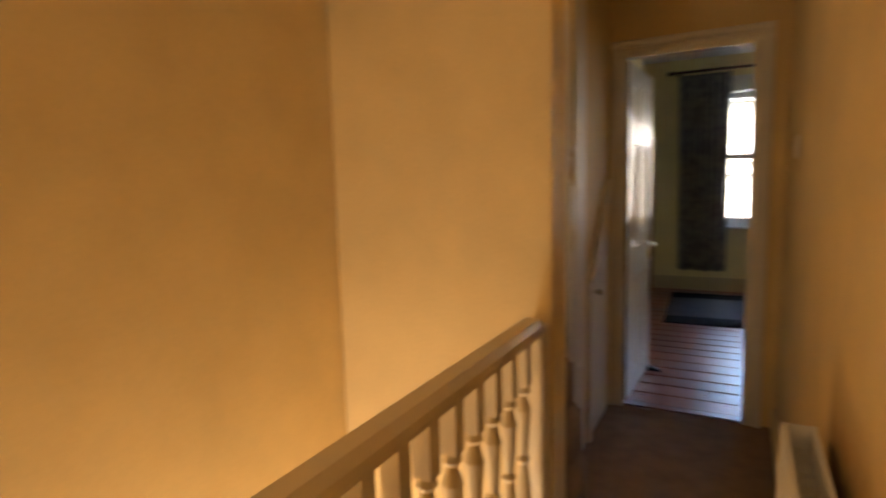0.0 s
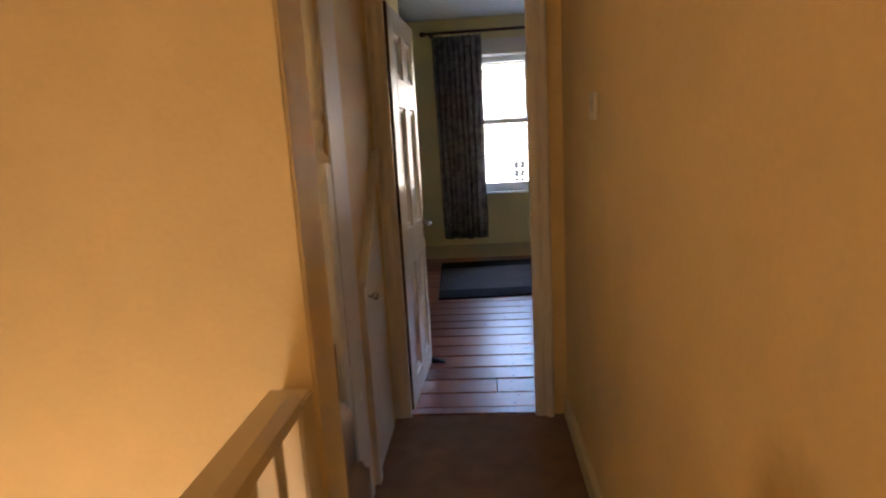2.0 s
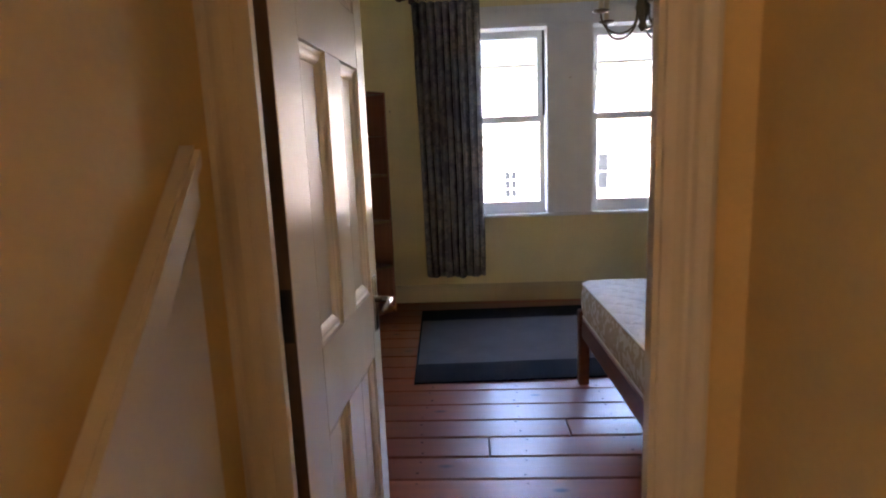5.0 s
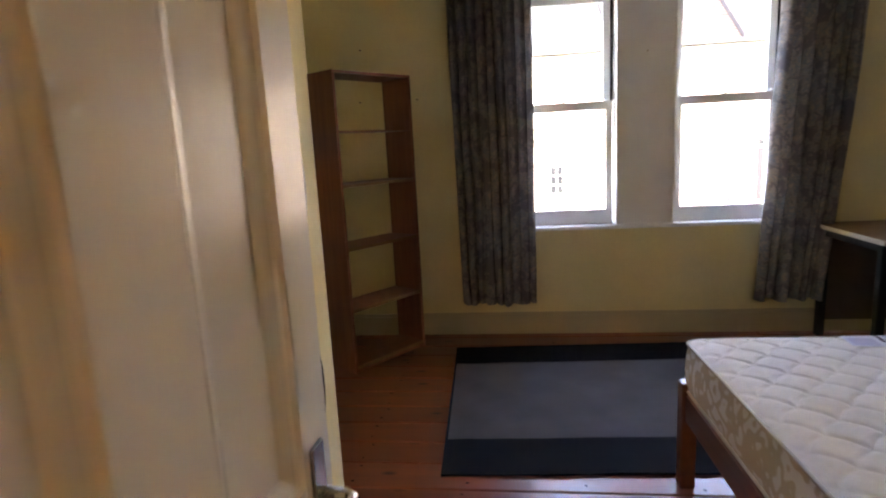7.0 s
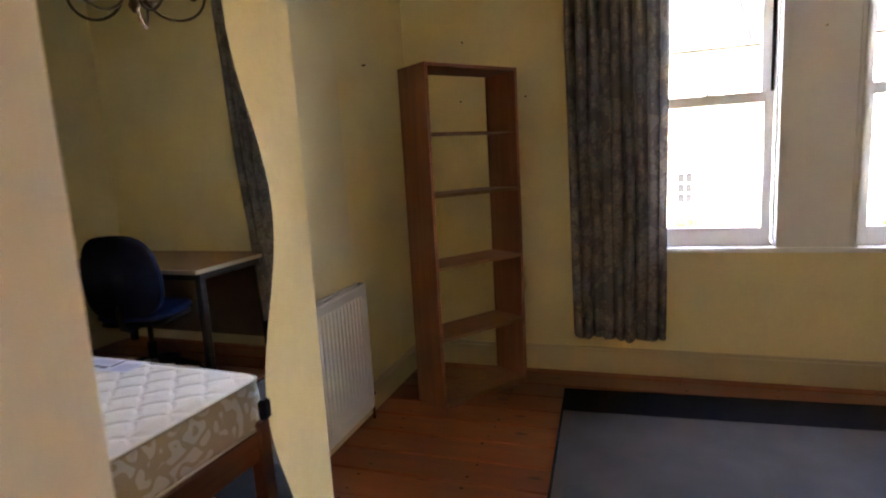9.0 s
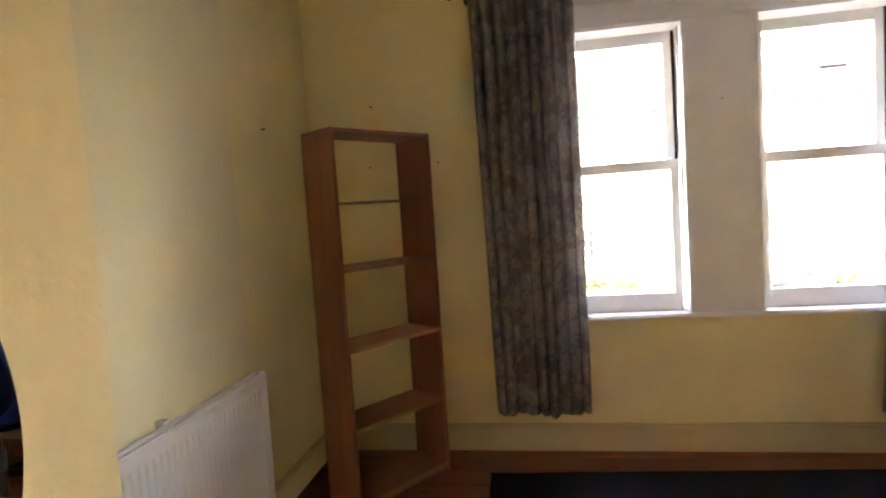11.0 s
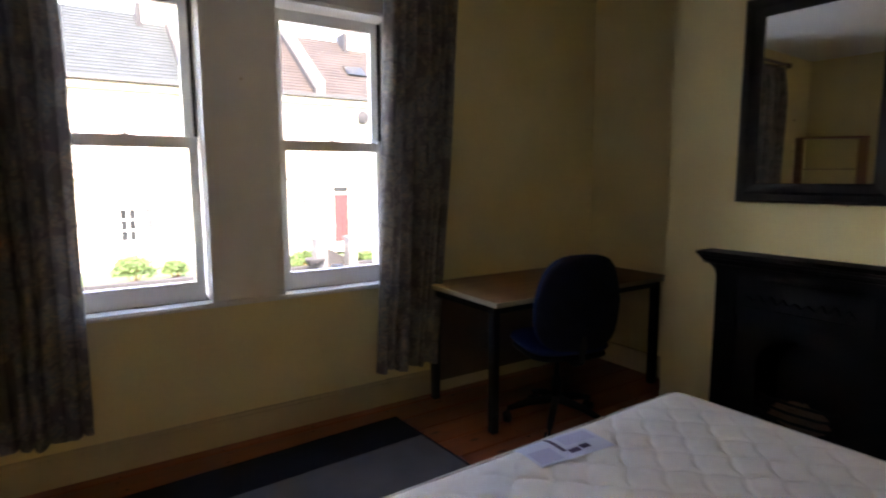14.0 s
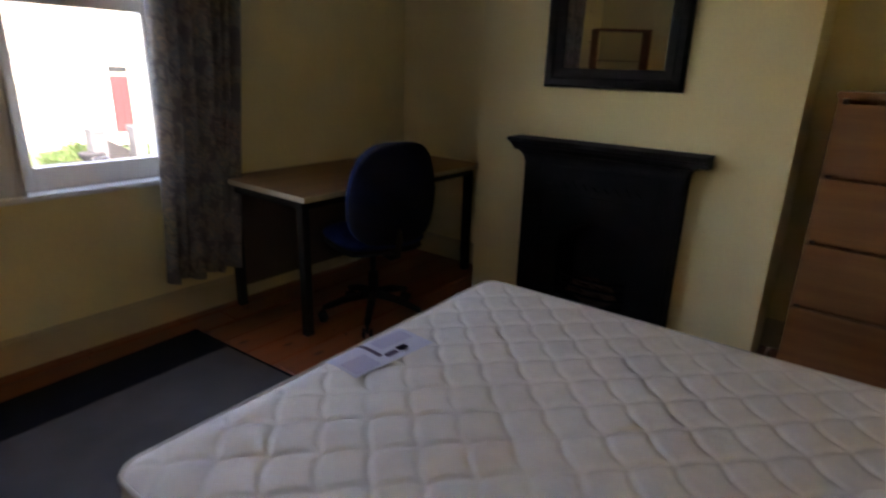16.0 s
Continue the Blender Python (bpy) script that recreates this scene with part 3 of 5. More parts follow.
def panel_door():
    """Six-panel leaf; local x runs from the hinge to the free edge, local -y is the landing face."""
    t = thing("door_1", "open cream gloss six-panel bedroom door", "door", pose(0.122, 5.316, 0.0, 0, 0, 87.0), kind="structure")
    W, T, Z0, Z1 = 0.668, 0.040, 0.012, 1.99
    sl, st, m0, m1 = 0.135, 0.083, 0.300, 0.420
    rails = [(Z0, 0.14), (0.730, 0.922), (1.535, 1.675), (1.885, Z1)]
    for a, b in ((0.0, sl), (W - st, W)):
        boxes("stile", [(a, b, -T, 0, Z0, Z1)], DOORPAINT, t, "", 0.002)
    for a, b in rails:
        boxes("rail", [(sl, W - st, -T, 0, a, b)], DOORPAINT, t, "", 0.0015)
    for (a0, a1), (b0, b1) in zip(rails, rails[1:]):
        boxes("muntin", [(m0, m1, -T, 0, a1, b0)], DOORPAINT, t, "", 0.0015)
        for x0, x1 in ((sl, m0), (m1, W - st)):
            bm = bmesh.new()
            for side in (-1, 1):
                yo = -T / 2 + side * (T / 2)
                cx = [(x0 + i, x1 - i, a1 + i, b0 - i, dep) for i, dep in ((0.0, 0.0), (0.002, 0.006), (0.008, 0.0085), (0.015, 0.0085), (0.022, 0.0100), (0.028, 0.0130), (0.032, 0.0165), (0.036, 0.0165))]
                rings = []
                for p0, p1, q0, q1, dep in cx:
                    y = yo - side * dep
                    rings.append([bm.verts.new((px, y, pz)) for px, pz in ((p0, q0), (p1, q0), (p1, q1), (p0, q1))])
                for r, s in zip(rings, rings[1:]):
                    for k in range(4):
                        bm.faces.new((r[k], r[(k + 1) % 4], s[(k + 1) % 4], s[k]))
                bm.faces.new(rings[-1])
            bmesh.ops.recalc_face_normals(bm, faces=bm.faces)
            part("panel", bm, DOORPAINT, t)
    for side in (-1, 1):
        y = -T if side < 0 else 0.0
        bm = bmesh.new()
        lo, hi = sorted((y, y + side * 0.006))
        box(bm, W - 0.070, W - 0.030, lo, hi, 0.80, 0.965)
        soften(bm, 0.003)
        plate = part("handle_plate", bm, CHROME, t, "brushed metal lever handle plate")
        bm = bmesh.new()
        reach = side * (0.05 if side < 0 else 0.028)
        sweep(bm, [(W - 0.05, y + side * 0.004, 0.895), (W - 0.05, y + reach * 0.8, 0.895), (W - 0.058, y + reach, 0.895), (W - 0.09, y + reach, 0.893), (W - 0.145, y + reach * 0.96, 0.888)], [0.010, 0.009, 0.009, 0.008, 0.007])
        part("lever", bm, CHROME, plate, smooth=True)
    for za, zb in ((1.08, 1.155), (1.31, 1.35)):
        boxes("old_lock_slot", [(W - 0.0005, W + 0.0012, -T + 0.003, -T + 0.012, za, zb)], GAP, t, "narrow black slot in the door edge")
    boxes("latch_plate", [(W - 0.001, W + 0.0015, -T + 0.008, -0.008, 0.81, 0.955)], CHROME, t)
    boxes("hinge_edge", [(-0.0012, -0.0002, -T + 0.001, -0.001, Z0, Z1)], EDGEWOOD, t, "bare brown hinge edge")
    for z in (0.25, 1.03, 1.72):
        bm = bmesh.new()
        box(bm, -0.0015, 0.0005, -T + 0.004, -0.002, z - 0.05, z + 0.05)
        tube(bm, (-0.004, 0.004, z - 0.05), (-0.004, 0.004, z + 0.05), 0.005)
        part("hinge", bm, BLACKMETAL, t, "dark steel butt hinge")
    return t


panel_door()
bm = bmesh.new()
extrude_profile(bm, [(0.195, 0.0005), (0.28, 0.0005), (0.28, 0.006), (0.195, 0.037)], 5.945, 5.985, "xz")
tagged(part("door_wedge", bm, RUBBER), "small black rubber wedge on the floor by the open door", "door stop")

# ---- bedroom shell ----
XW, XE, YS, YN = -0.91, 3.88, 5.31, 9.15
setting("floor", [(XW - 0.1, XE + 0.1, YS, YN + 0.3, -0.25, -0.014)], GAP, "varnished pine floorboards with dark gaps", "floor")
bm = bmesh.new()
extrude_profile(bm, [(0.0, YS), (0.062, YS), (0.083, 6.345), (XW, 6.345), (XW, 6.25), (0.0, 6.25)], 0.0, H, "xy")
tagged(part("wall_bulkhead", bm, WALL_ROOM), "pale yellow boxed-in wall beside the door", "wall", "", "structure")
setting("wall_west", [(XW - 0.12, XW, 8.28, YN + 0.3, 0.0, H)], WALL_ROOM, "pale yellow bedroom wall with faint scuffs", "wall")
setting("wall_west_patch", [(XW - 0.12, XW, 6.25, 8.28, 0.0, H)], WALL_GREY, "greyer cream stretch of wall above the radiator", "wall")
setting("wall_south", [(0.7905, XE, YS + 0.0005, YS + 0.006, 0.0, H), (0.062, 0.7905, YS + 0.0005, YS + 0.006, 2.005, H), (1.05, XE, YS - 0.12, YS, 0.0, H)], WALL_ROOM, "pale yellow bedroom wall beside the door", "wall")
setting("wall_east", [(XE, XE + 0.12, YS - 0.12, YN + 0.3, 0.0, H)], WALL_ROOM, "pale yellow alcove wall", "wall")
WX0, WX1, WZ0, WZ1 = 0.47, 2.19, 0.73, 2.44
setting("wall_north", [(XW, WX0, YN, YN + 0.3, 0.0, H), (WX1, XE, YN, YN + 0.3, 0.0, H), (WX0, WX1, YN, YN + 0.3, 0.0, WZ0), (WX0, WX1, YN, YN + 0.3, WZ1, H)], WALL_ROOM, "pale yellow window wall with small nail holes", "wall")
bm = bmesh.new()
extrude_profile(bm, [(6.645, 0.0), (7.03, 0.0), (7.03, 0.92), (7.86, 0.92), (7.86, 0.0), (8.225, 0.0), (8.225, H), (6.645, H)], 3.50, XE, "yz")
tagged(part("chimney_breast", bm, WALL_ROOM), "pale yellow plastered chimney breast", "chimney breast", "", "structure")
setting("fireback", [(3.74, XE, 7.03, 7.86, 0.0, 0.92)], IRON, "sooty black back of the fire opening", "fireback")
setting("ceiling", [(XW - 0.12, XE + 0.12, YS - 0.12, YN + 0.3, H, H + 0.1)], CEIL, "plain white bedroom ceiling", "ceiling")
setting("baseboard", [(XW + 0.02, XE, YN - 0.020, YN, 0.0, 0.135), (XW + 0.02, XE, YN - 0.014, YN, 0.135, 0.155), (XW, XW + 0.020, 6.35, YN, 0.0, 0.135), (XW, XW + 0.014, 6.35, YN, 0.135, 0.155), (XE - 0.02, XE, 8.225, YN - 0.02, 0.0, 0.15), (XE - 0.02, XE, YS + 0.006, 6.645, 0.0, 0.15), (XW + 0.02, 0.083, 6.345, 6.363, 0.0, 0.15), (0.866, XE - 0.02, YS + 0.006, YS + 0.024, 0.0, 0.15)], SKIRT, "cream painted skirting boards", "skirting", 0.003)


# ---- sash windows ----
def sash(t, x0, x1, z0, z1, y0, y1, bottom, top):
    """One sliding sash with glass between its rails."""
    s = part("sash", (lambda bm: (box(bm, x0, x0 + 0.045, y0, y1, z0, z1), box(bm, x1 - 0.045, x1, y0, y1, z0, z1), box(bm, x0 + 0.045, x1 - 0.045, y0, y1, z0, z0 + bottom), box(bm, x0 + 0.045, x1 - 0.045, y0, y1, z1 - top, z1), soften(bm, 0.003), bm)[-1])(bmesh.new()), SASH, t)
    ym = (y0 + y1) / 2
    g = boxes("pane", [(x0 + 0.043, x1 - 0.043, ym - 0.002, ym + 0.002, z0 + bottom - 0.002, z1 - top + 0.002)], PANE, s)
    g.visible_shadow = False
    return s


def window(name, gx0, gx1, lift):
    t = thing(name, "white painted wooden sliding sash window", "window", kind="structure")
    x0, x1 = gx0 - 0.045, gx1 + 0.045
    sash(t, x0, x1, 0.7575, 1.575, 9.2225, 9.258, 0.0975, 0.055)
    sash(t, x0 + 0.004, x1 - 0.010, 1.525, 2.262, 9.264, 9.300, 0.055, 0.06)
    # Solid dark strip gives the shade inside the open sash channel.
    boxes("sash_channel", [(x1 - 0.008, x1 + 0.004, 9.262, 9.31, 1.58, 2.26)], GREYWALL, t, "dark strip painting the shade in the channel beside the upper sash")
    boxes("parting_bead", [(x0 - 0.012, x0 - 0.001, 9.200, 9.220, 0.785, 2.262), (x1 + 0.005, x1 + 0.016, 9.200, 9.220, 0.785, 2.262)], SASH, t, "", 0.002)
    xm = (x0 + x1) / 2
    bm = bmesh.new()
    box(bm, xm - 0.028, xm + 0.028, 9.226, 9.254, 1.575, 1.580)
    tube(bm, (xm, 9.24, 1.58), (xm, 9.24, 1.598), 0.011, 0.007)
    box(bm, xm - 0.022, xm + 0.006, 9.234, 9.246, 1.592, 1.600)
    part("sash_fastener", bm, SASH, t, "painted sash fastener")
    for x in (x0 + 0.03, x1 - 0.03):
        boxes("sash_stop", [(x - 0.012, x + 0.012, 9.228, 9.25, 1.575, 1.586)], SASH, t, "", 0.002)
    if lift:
        boxes("sash_lift", [(xm - 0.035, xm + 0.035, 9.206, 9.222, 0.862, 0.878)], SASH, t, "", 0.003)
    boxes("outer_frame", [(x0 - 0.03, x0 - 0.002, 9.302, 9.40, 0.76, 2.30), (x1 + 0.006, x1 + 0.03, 9.302, 9.40, 0.76, 2.30), (x0 - 0.002, x1 + 0.006, 9.302, 9.40, 2.264, 2.30)], SASH, t)
    return t


window("window_1", 0.545, 1.085, False)
window("window_2", 1.571, 2.111, True)
setting("trim_window_casing", [(WX0, 0.488, 9.146, 9.30, 0.757, 2.44), (1.142, 1.512, 9.146, 9.44, 0.757, 2.272), (2.172, WX1, 9.146, 9.30, 0.757, 2.44), (0.488, 2.172, 9.146, 9.44, 2.272, 2.44)], SASH, "white painted window casing and broad mullion", "window casing", 0.004)
setting("trim_window_bead", [(1.142, 1.158, 9.134, 9.146, 0.757, 2.272), (1.172, 1.180, 9.139, 9.146, 0.757, 2.26), (1.474, 1.482, 9.139, 9.146, 0.757, 2.26), (1.496, 1.512, 9.134, 9.146, 0.757, 2.272), (0.47, 2.19, 9.130, 9.146, 2.400, 2.425), (0.47, 2.19, 9.136, 9.146, 2.284, 2.296)], SASH, "raised beads on the window casing", "window casing", 0.003)
setting("window_sill", [(0.44, 2.215, 9.105, 9.222, 0.733, 0.757)], SASH, "white painted window board with rounded nosing", "window sill", 0.009)
setting("window_sill_outside", [(0.48, 2.18, 9.260, 9.50, 0.70, 0.775)], TRIMSTONE, "pale stone outer sill", "window sill", 0.006)


# ---- curtains ----
def curtain(name, x0t, x1t, x0b, x1b, label, folds, phase):
    t = thing(name, label, "curtain", group="pair of curtains at the window")
    nu, nv = folds * 14, 46
    zt, zb = 2.47, 0.255
    bm = bmesh.new()
    grid = []
    for j in range(nv + 1):
        v = j / nv
        z = zt + (zb - zt) * v
        pinch = max(0.0, 1 - v * 9)
        row = []
        for i in range(nu + 1):
            u = i / nu
            w = v ** 1.3
            x = (x0t + (x1t - x0t) * u) * (1 - w) + (x0b + (x1b - x0b) * u) * w
            a = 2 * math.pi * (folds * u + 0.10 * math.sin(5 * u + phase) * (1 + v) + 0.09 * math.sin(11 * u + 2 * phase)) + phase
            depth = 0.058 * (1 - 0.6 * pinch) * (0.75 + 0.4 * math.sin(3 * u * math.pi + phase + v * 1.7))
            y = 9.035 + depth * math.sin(a) + 0.012 * math.sin(2.3 * a + 4 * v + phase) * v + 0.012 * noise.noise((u * 6, v * 3, phase))
            x += 0.010 * math.cos(a) * (0.4 + v) + 0.008 * noise.noise((u * 5, v * 4, phase + 3))
            row.append(bm.verts.new((x, y, z + (0.012 * math.sin(a * 0.5 + phase) if j == nv else 0))))
        grid.append(row)
    for a, b in zip(grid, grid[1:]):
        for i in range(nu):
            bm.faces.new((a[i], a[i + 1], b[i + 1], b[i]))
    cloth = part("cloth", bm, CURTAIN, t, smooth=True)
    s = cloth.modifiers.new("thickness", "SOLIDIFY")
    s.thickness = 0.0025
    for k in range(folds + 1):
        x = x0t + (x1t - x0t) * k / folds
        bm = bmesh.new()
        bmesh.ops.create_cone(bm, cap_ends=False, segments=16, radius1=0.024, radius2=0.024, depth=0.008, matrix=Matrix.Translation((x, 9.03, 2.505)) @ Matrix.Rotation(math.pi / 2, 4, "Y"))
        part("ring", bm, ROD, t)


curtain("curtain", 0.062, 0.600, 0.105, 0.590, "full-length grey-blue and brown leaf-print curtain with deep folds", 9, 0.4)
curtain("curtain", 2.100, 2.575, 2.005, 2.415, "grey-blue and brown leaf-print curtain gathered aside", 7, 2.1)


def curtain_pole():
    t = thing("curtain_pole", "dark mahogany curtain pole with turned finials", "curtain pole")
    bm = bmesh.new()
    tube(bm, (0.02, 9.03, 2.508), (2.66, 9.03, 2.508), 0.015, seg=16)
    part("pole", bm, ROD, t, smooth=True)
    for s, x in ((-1, 0.02), (1, 2.66)):
        bm = bmesh.new()
        turned(bm, 0, 0, [(0.0, 0.016), (0.008, 0.023), (0.016, 0.017), (0.03, 0.025), (0.05, 0.029), (0.068, 0.022), (0.078, 0.008)], 16)
        f = part("finial", bm, ROD, t, smooth=True)
        f.matrix_local = Matrix.Translation((x, 9.03, 2.508)) @ Matrix.Rotation(s * math.pi / 2, 4, "Y")
    for x in (0.06, 1.33, 2.62):
        bm = bmesh.new()
        tube(bm, (x, 9.149, 2.508), (x, 9.03, 2.508), 0.009)
        tube(bm, (x, 9.149, 2.508), (x, 9.140, 2.508), 0.026)
        part("bracket", bm, ROD, t, smooth=True)


curtain_pole()


# ---- bedroom things ----
def rug():
    t = thing("rug", "grey woven rug with broad black end bands on the floorboards", "rug", pose(0.068, 8.833, 0.0, 0, 0, 2.8))
    L, W = 1.978, 1.468
    def slab(name, y0, y1, m, label, h):
        bm = bmesh.new()
        nx, ny = 40, max(4, int((y1 - y0) / 0.05))
        top = [[bm.verts.new((L * i / nx + 0.006 * noise.noise((i * 0.6, j * 0.5, y0)), y0 + (y1 - y0) * j / ny + (0.005 * noise.noise((i * 0.5, 3, y0)) if j in (0, ny) else 0), h + 0.0015 * noise.noise((i * 0.8, j * 0.8, 1)))) for j in range(ny + 1)] for i in range(nx + 1)]
        for i in range(nx):
            for j in range(ny):
                bm.faces.new((top[i][j], top[i + 1][j], top[i + 1][j + 1], top[i][j + 1]))
        ob = part(name, bm, m, t, label)
        s = ob.modifiers.new("thickness", "SOLIDIFY")
        s.thickness = 0.010
        s.offset = -1
    slab("field", -W + 0.28, -0.28, RUGGREY, "mid-grey field", 0.0115)
    slab("end_band", -0.28, 0.0, RUGDARK, "black end band", 0.0125)
    slab("end_band", -W, -W + 0.28, RUGDARK, "black end band", 0.0125)
    boxes("edge_binding", [(-0.008, 0.004, -W, 0.0, 0.001, 0.0135)], RUGDARK, t)
    boxes("edge_binding", [(L - 0.004, L + 0.008, -W, 0.0, 0.001, 0.0135)], RUGDARK, t)


rug()
BED = pose(1.068, 7.372, 0.0, 0, 0, 1.1)


def bed_frame():
    t = thing("bed_frame", "dark stained pine double bed frame with square legs", "bed", BED)
    for x in (-0.012, 1.312):
        for y in (-0.05, -1.90):
            boxes("leg", [(x, x + 0.055, y, y + 0.055, 0.0, 0.425)], BEDWOOD, t, "", 0.004)
    for x in (0.0, 1.327):
        boxes("side_rail", [(x, x + 0.028, -1.845, -0.05, 0.28, 0.385)], BEDWOOD, t, "", 0.003)
    for y in (-0.04, -1.885):
        boxes("end_rail", [(0.043, 1.312, y, y + 0.028, 0.28, 0.385)], BEDWOOD, t, "", 0.003)
    for k in range(12):
        y = -0.15 - k * 0.15
        boxes("slat", [(0.028, 1.327, y - 0.035, y + 0.035, 0.366, 0.384)], SHELFWOOD, t)


bed_frame()


def mattress():
    t = thing("mattress", "cream quilted mattress with scrolled damask sides, bare on the bed", "mattress", BED @ pose(0, 0, 0))
    x0, x1, y0, y1, zb, zt = 0.010, 1.348, -1.89, 0.012, 0.388, 0.592
    p, q0 = 0.107, 0.098
    nx, ny = 230, 330
    def height(x, y):
        a, b = (x + y) * 0.7071, (y - x) * 0.7071
        v = b / q0
        sway = 0.010 * abs(math.sin(math.pi * v))
        k = math.floor((a - sway) / p)
        u = (a - sway) / p - k
        col = min(u, 1 - u) * p
        w = v - 0.11 * math.sin(math.pi * u)
        w -= math.floor(w)
        row = min(w, 1 - w) * q0
        q = min(1.0, (col / 0.013) ** 0.55, 0.12 + 0.88 * (row / 0.013) ** 0.55) + 0.35 * min(1.0, col / 0.05, row / 0.05)
        e = min(x - x0, x1 - x, y - y0, y1 - y)
        edge = 1 - max(0.0, 1 - e / 0.075) ** 2.4
        return zt - 0.018 + edge * 0.018 + 0.0058 * (q - 0.6) * min(1, e / 0.05 + 0.1) + 0.003 * noise.noise((x * 3, y * 3, 0))
    bm = bmesh.new()
    grid = []
    for i in range(nx + 1):
        line = []
        for j in range(ny + 1):
            fx, fy = i / nx, j / ny
            x, y = x0 + (x1 - x0) * fx, y0 + (y1 - y0) * fy
            z = height(x, y)
            # rounded corners in plan
            cx, cy, r = (x0 + x1) / 2, (y0 + y1) / 2, 0.055
            dx, dy = abs(x - cx) - ((x1 - x0) / 2 - r), abs(y - cy) - ((y1 - y0) / 2 - r)
            if dx > 0 and dy > 0:
                k = max(dx, dy) / math.hypot(dx, dy)
                x = cx + math.copysign((x1 - x0) / 2 - r + dx * k, x - cx)
                y = cy + math.copysign((y1 - y0) / 2 - r + dy * k, y - cy)
            line.append(bm.verts.new((x, y, z)))
        grid.append(line)
    for i in range(nx):
        for j in range(ny):
            bm.faces.new((grid[i][j], grid[i + 1][j], grid[i + 1][j + 1], grid[i][j + 1]))
    part("quilted_top", bm, QUILT, t, "cream quilted top panel", smooth=True)
    # outline with rounded corners
    def outline(off):
        pts, r = [], 0.055
        for cx, cy, s in ((x1 - r, y1 - r, 0), (x0 + r, y1 - r, 1), (x0 + r, y0 + r, 2), (x1 - r, y0 + r, 3)):
            for k in range(7):
                a = (s + k / 6) * math.pi / 2
                pts.append((cx + (r + off) * math.cos(a), cy + (r + off) * math.sin(a)))
        out = []
        for (ax, ay), (bx, by) in zip(pts, pts[1:] + pts[:1]):
            n = max(1, int(math.hypot(bx - ax, by - ay) / 0.06))
            out += [(ax + (bx - ax) * k / n, ay + (by - ay) * k / n) for k in range(n)]
        return out
    bm = bmesh.new()
    rings = []
    for k in range(9):
        f = k / 8
        z = zb + 0.004 + (zt - 0.022 - zb) * f
        rings.append([bm.verts.new((x, y, z)) for x, y in outline(0.010 * math.sin(math.pi * f))])
    for a, b in zip(rings, rings[1:]):
        for k in range(len(a)):
            bm.faces.new((a[k], a[(k + 1) % len(a)], b[(k + 1) % len(a)], b[k]))
    bm.faces.new(rings[0][::-1])
    part("border", bm, BORDER, t, "cream border with tan scroll pattern", smooth=True)
    for z in (zb + 0.008, zt - 0.018):
        bm = bmesh.new()
        ring = outline(0.003)
        sweep(bm, [(x, y, z) for x, y in ring + ring[:1]], 0.0055, 8)
        part("piping", bm, PIPING, t, smooth=True)
    def patch(name, u0, u1, v0, v1, off, m, parent, label=""):
        """A printed patch that follows the quilted surface and the edge."""
        bm = bmesh.new()
        turn = Matrix.Rotation(radians(-6), 4, "Z")
        n = 12
        g = []
        for a in range(n + 1):
            line = []
            for b in range(n + 1):
                q = turn @ Vector((u0 + (u1 - u0) * a / n, v0 + (v1 - v0) * b / n, 0))
                x, y = 0.53 + q.x, 0.008 + q.y
                e = min(y1 - y, 0.2)
                z = zt - 0.0135 + 0.018 * (1 - max(0.0, 1 - max(e, 0) / 0.075) ** 2.4) + off
                line.append(bm.verts.new((x, min(y, y1 + 0.012), z - max(0.0, y - y1) * 1.0)))
            g.append(line)
        for a in range(n):
            for b in range(n):
                bm.faces.new((g[a][b], g[a + 1][b], g[a + 1][b + 1], g[a][b + 1]))
        return part(name, bm, m, parent, label)
    lab = patch("label", 0.0, 0.27, -0.14, 0.0, 0.0, LABEL, t, "white and purple printed mattress label")
    patch("print", 0.01, 0.09, -0.13, -0.06, 0.0008, PAVIOLET, lab)
    patch("print", 0.14, 0.255, -0.075, -0.02, 0.0008, PAVIOLET, lab)
    patch("stripe", 0.108, 0.122, -0.10, -0.004, 0.0014, PURPLE, lab, "dark purple stripe")
    patch("stripe", 0.125, 0.165, -0.118, -0.096, 0.0014, PURPLE, lab, "dark purple block")
    patch("stripe", 0.172, 0.205, -0.112, -0.090, 0.0014, PURPLE, lab, "dark purple block")


mattress()


def bookcase():
    d = Vector((0.347, 0.487, 0)).normalized()
    ang = math.degrees(math.atan2(d.y, d.x))
    t = thing("bookcase", "empty open-backed red-brown wooden bookcase standing across the corner", "bookcase", pose(-0.512, 8.412, 0, 0, 0, ang))
    W, D, Z = 0.602, 0.245, 1.783
    for x in (0.0, W - 0.018):
        boxes("side_panel", [(x, x + 0.018, 0.0, D, 0.0, Z)], SHELFWOOD, t, "", 0.0015)
    boxes("top_board", [(0.018, W - 0.018, 0.002, D, Z - 0.018, Z - 0.001)], SHELFWOOD, t, "", 0.0015)
    for z, th in ((0.045, 0.018), (0.399, 0.018), (0.773, 0.018), (1.145, 0.018), (1.450, 0.006)):
        boxes("shelf", [(0.018, W - 0.018, 0.004, D - 0.004, z - th, z)], SHELFWOOD, t, "", 0.0015)
    boxes("plinth", [(0.018, W - 0.018, 0.02, 0.034, 0.0, 0.027)], SHELFWOOD, t)
    for z in (0.045, 0.399, 0.773, 1.145):
        boxes("shelf_lip", [(0.018, W - 0.018, 0.0005, 0.0035, z - 0.018, z)], DESKTOP, t, "paler worn front edge")


bookcase()
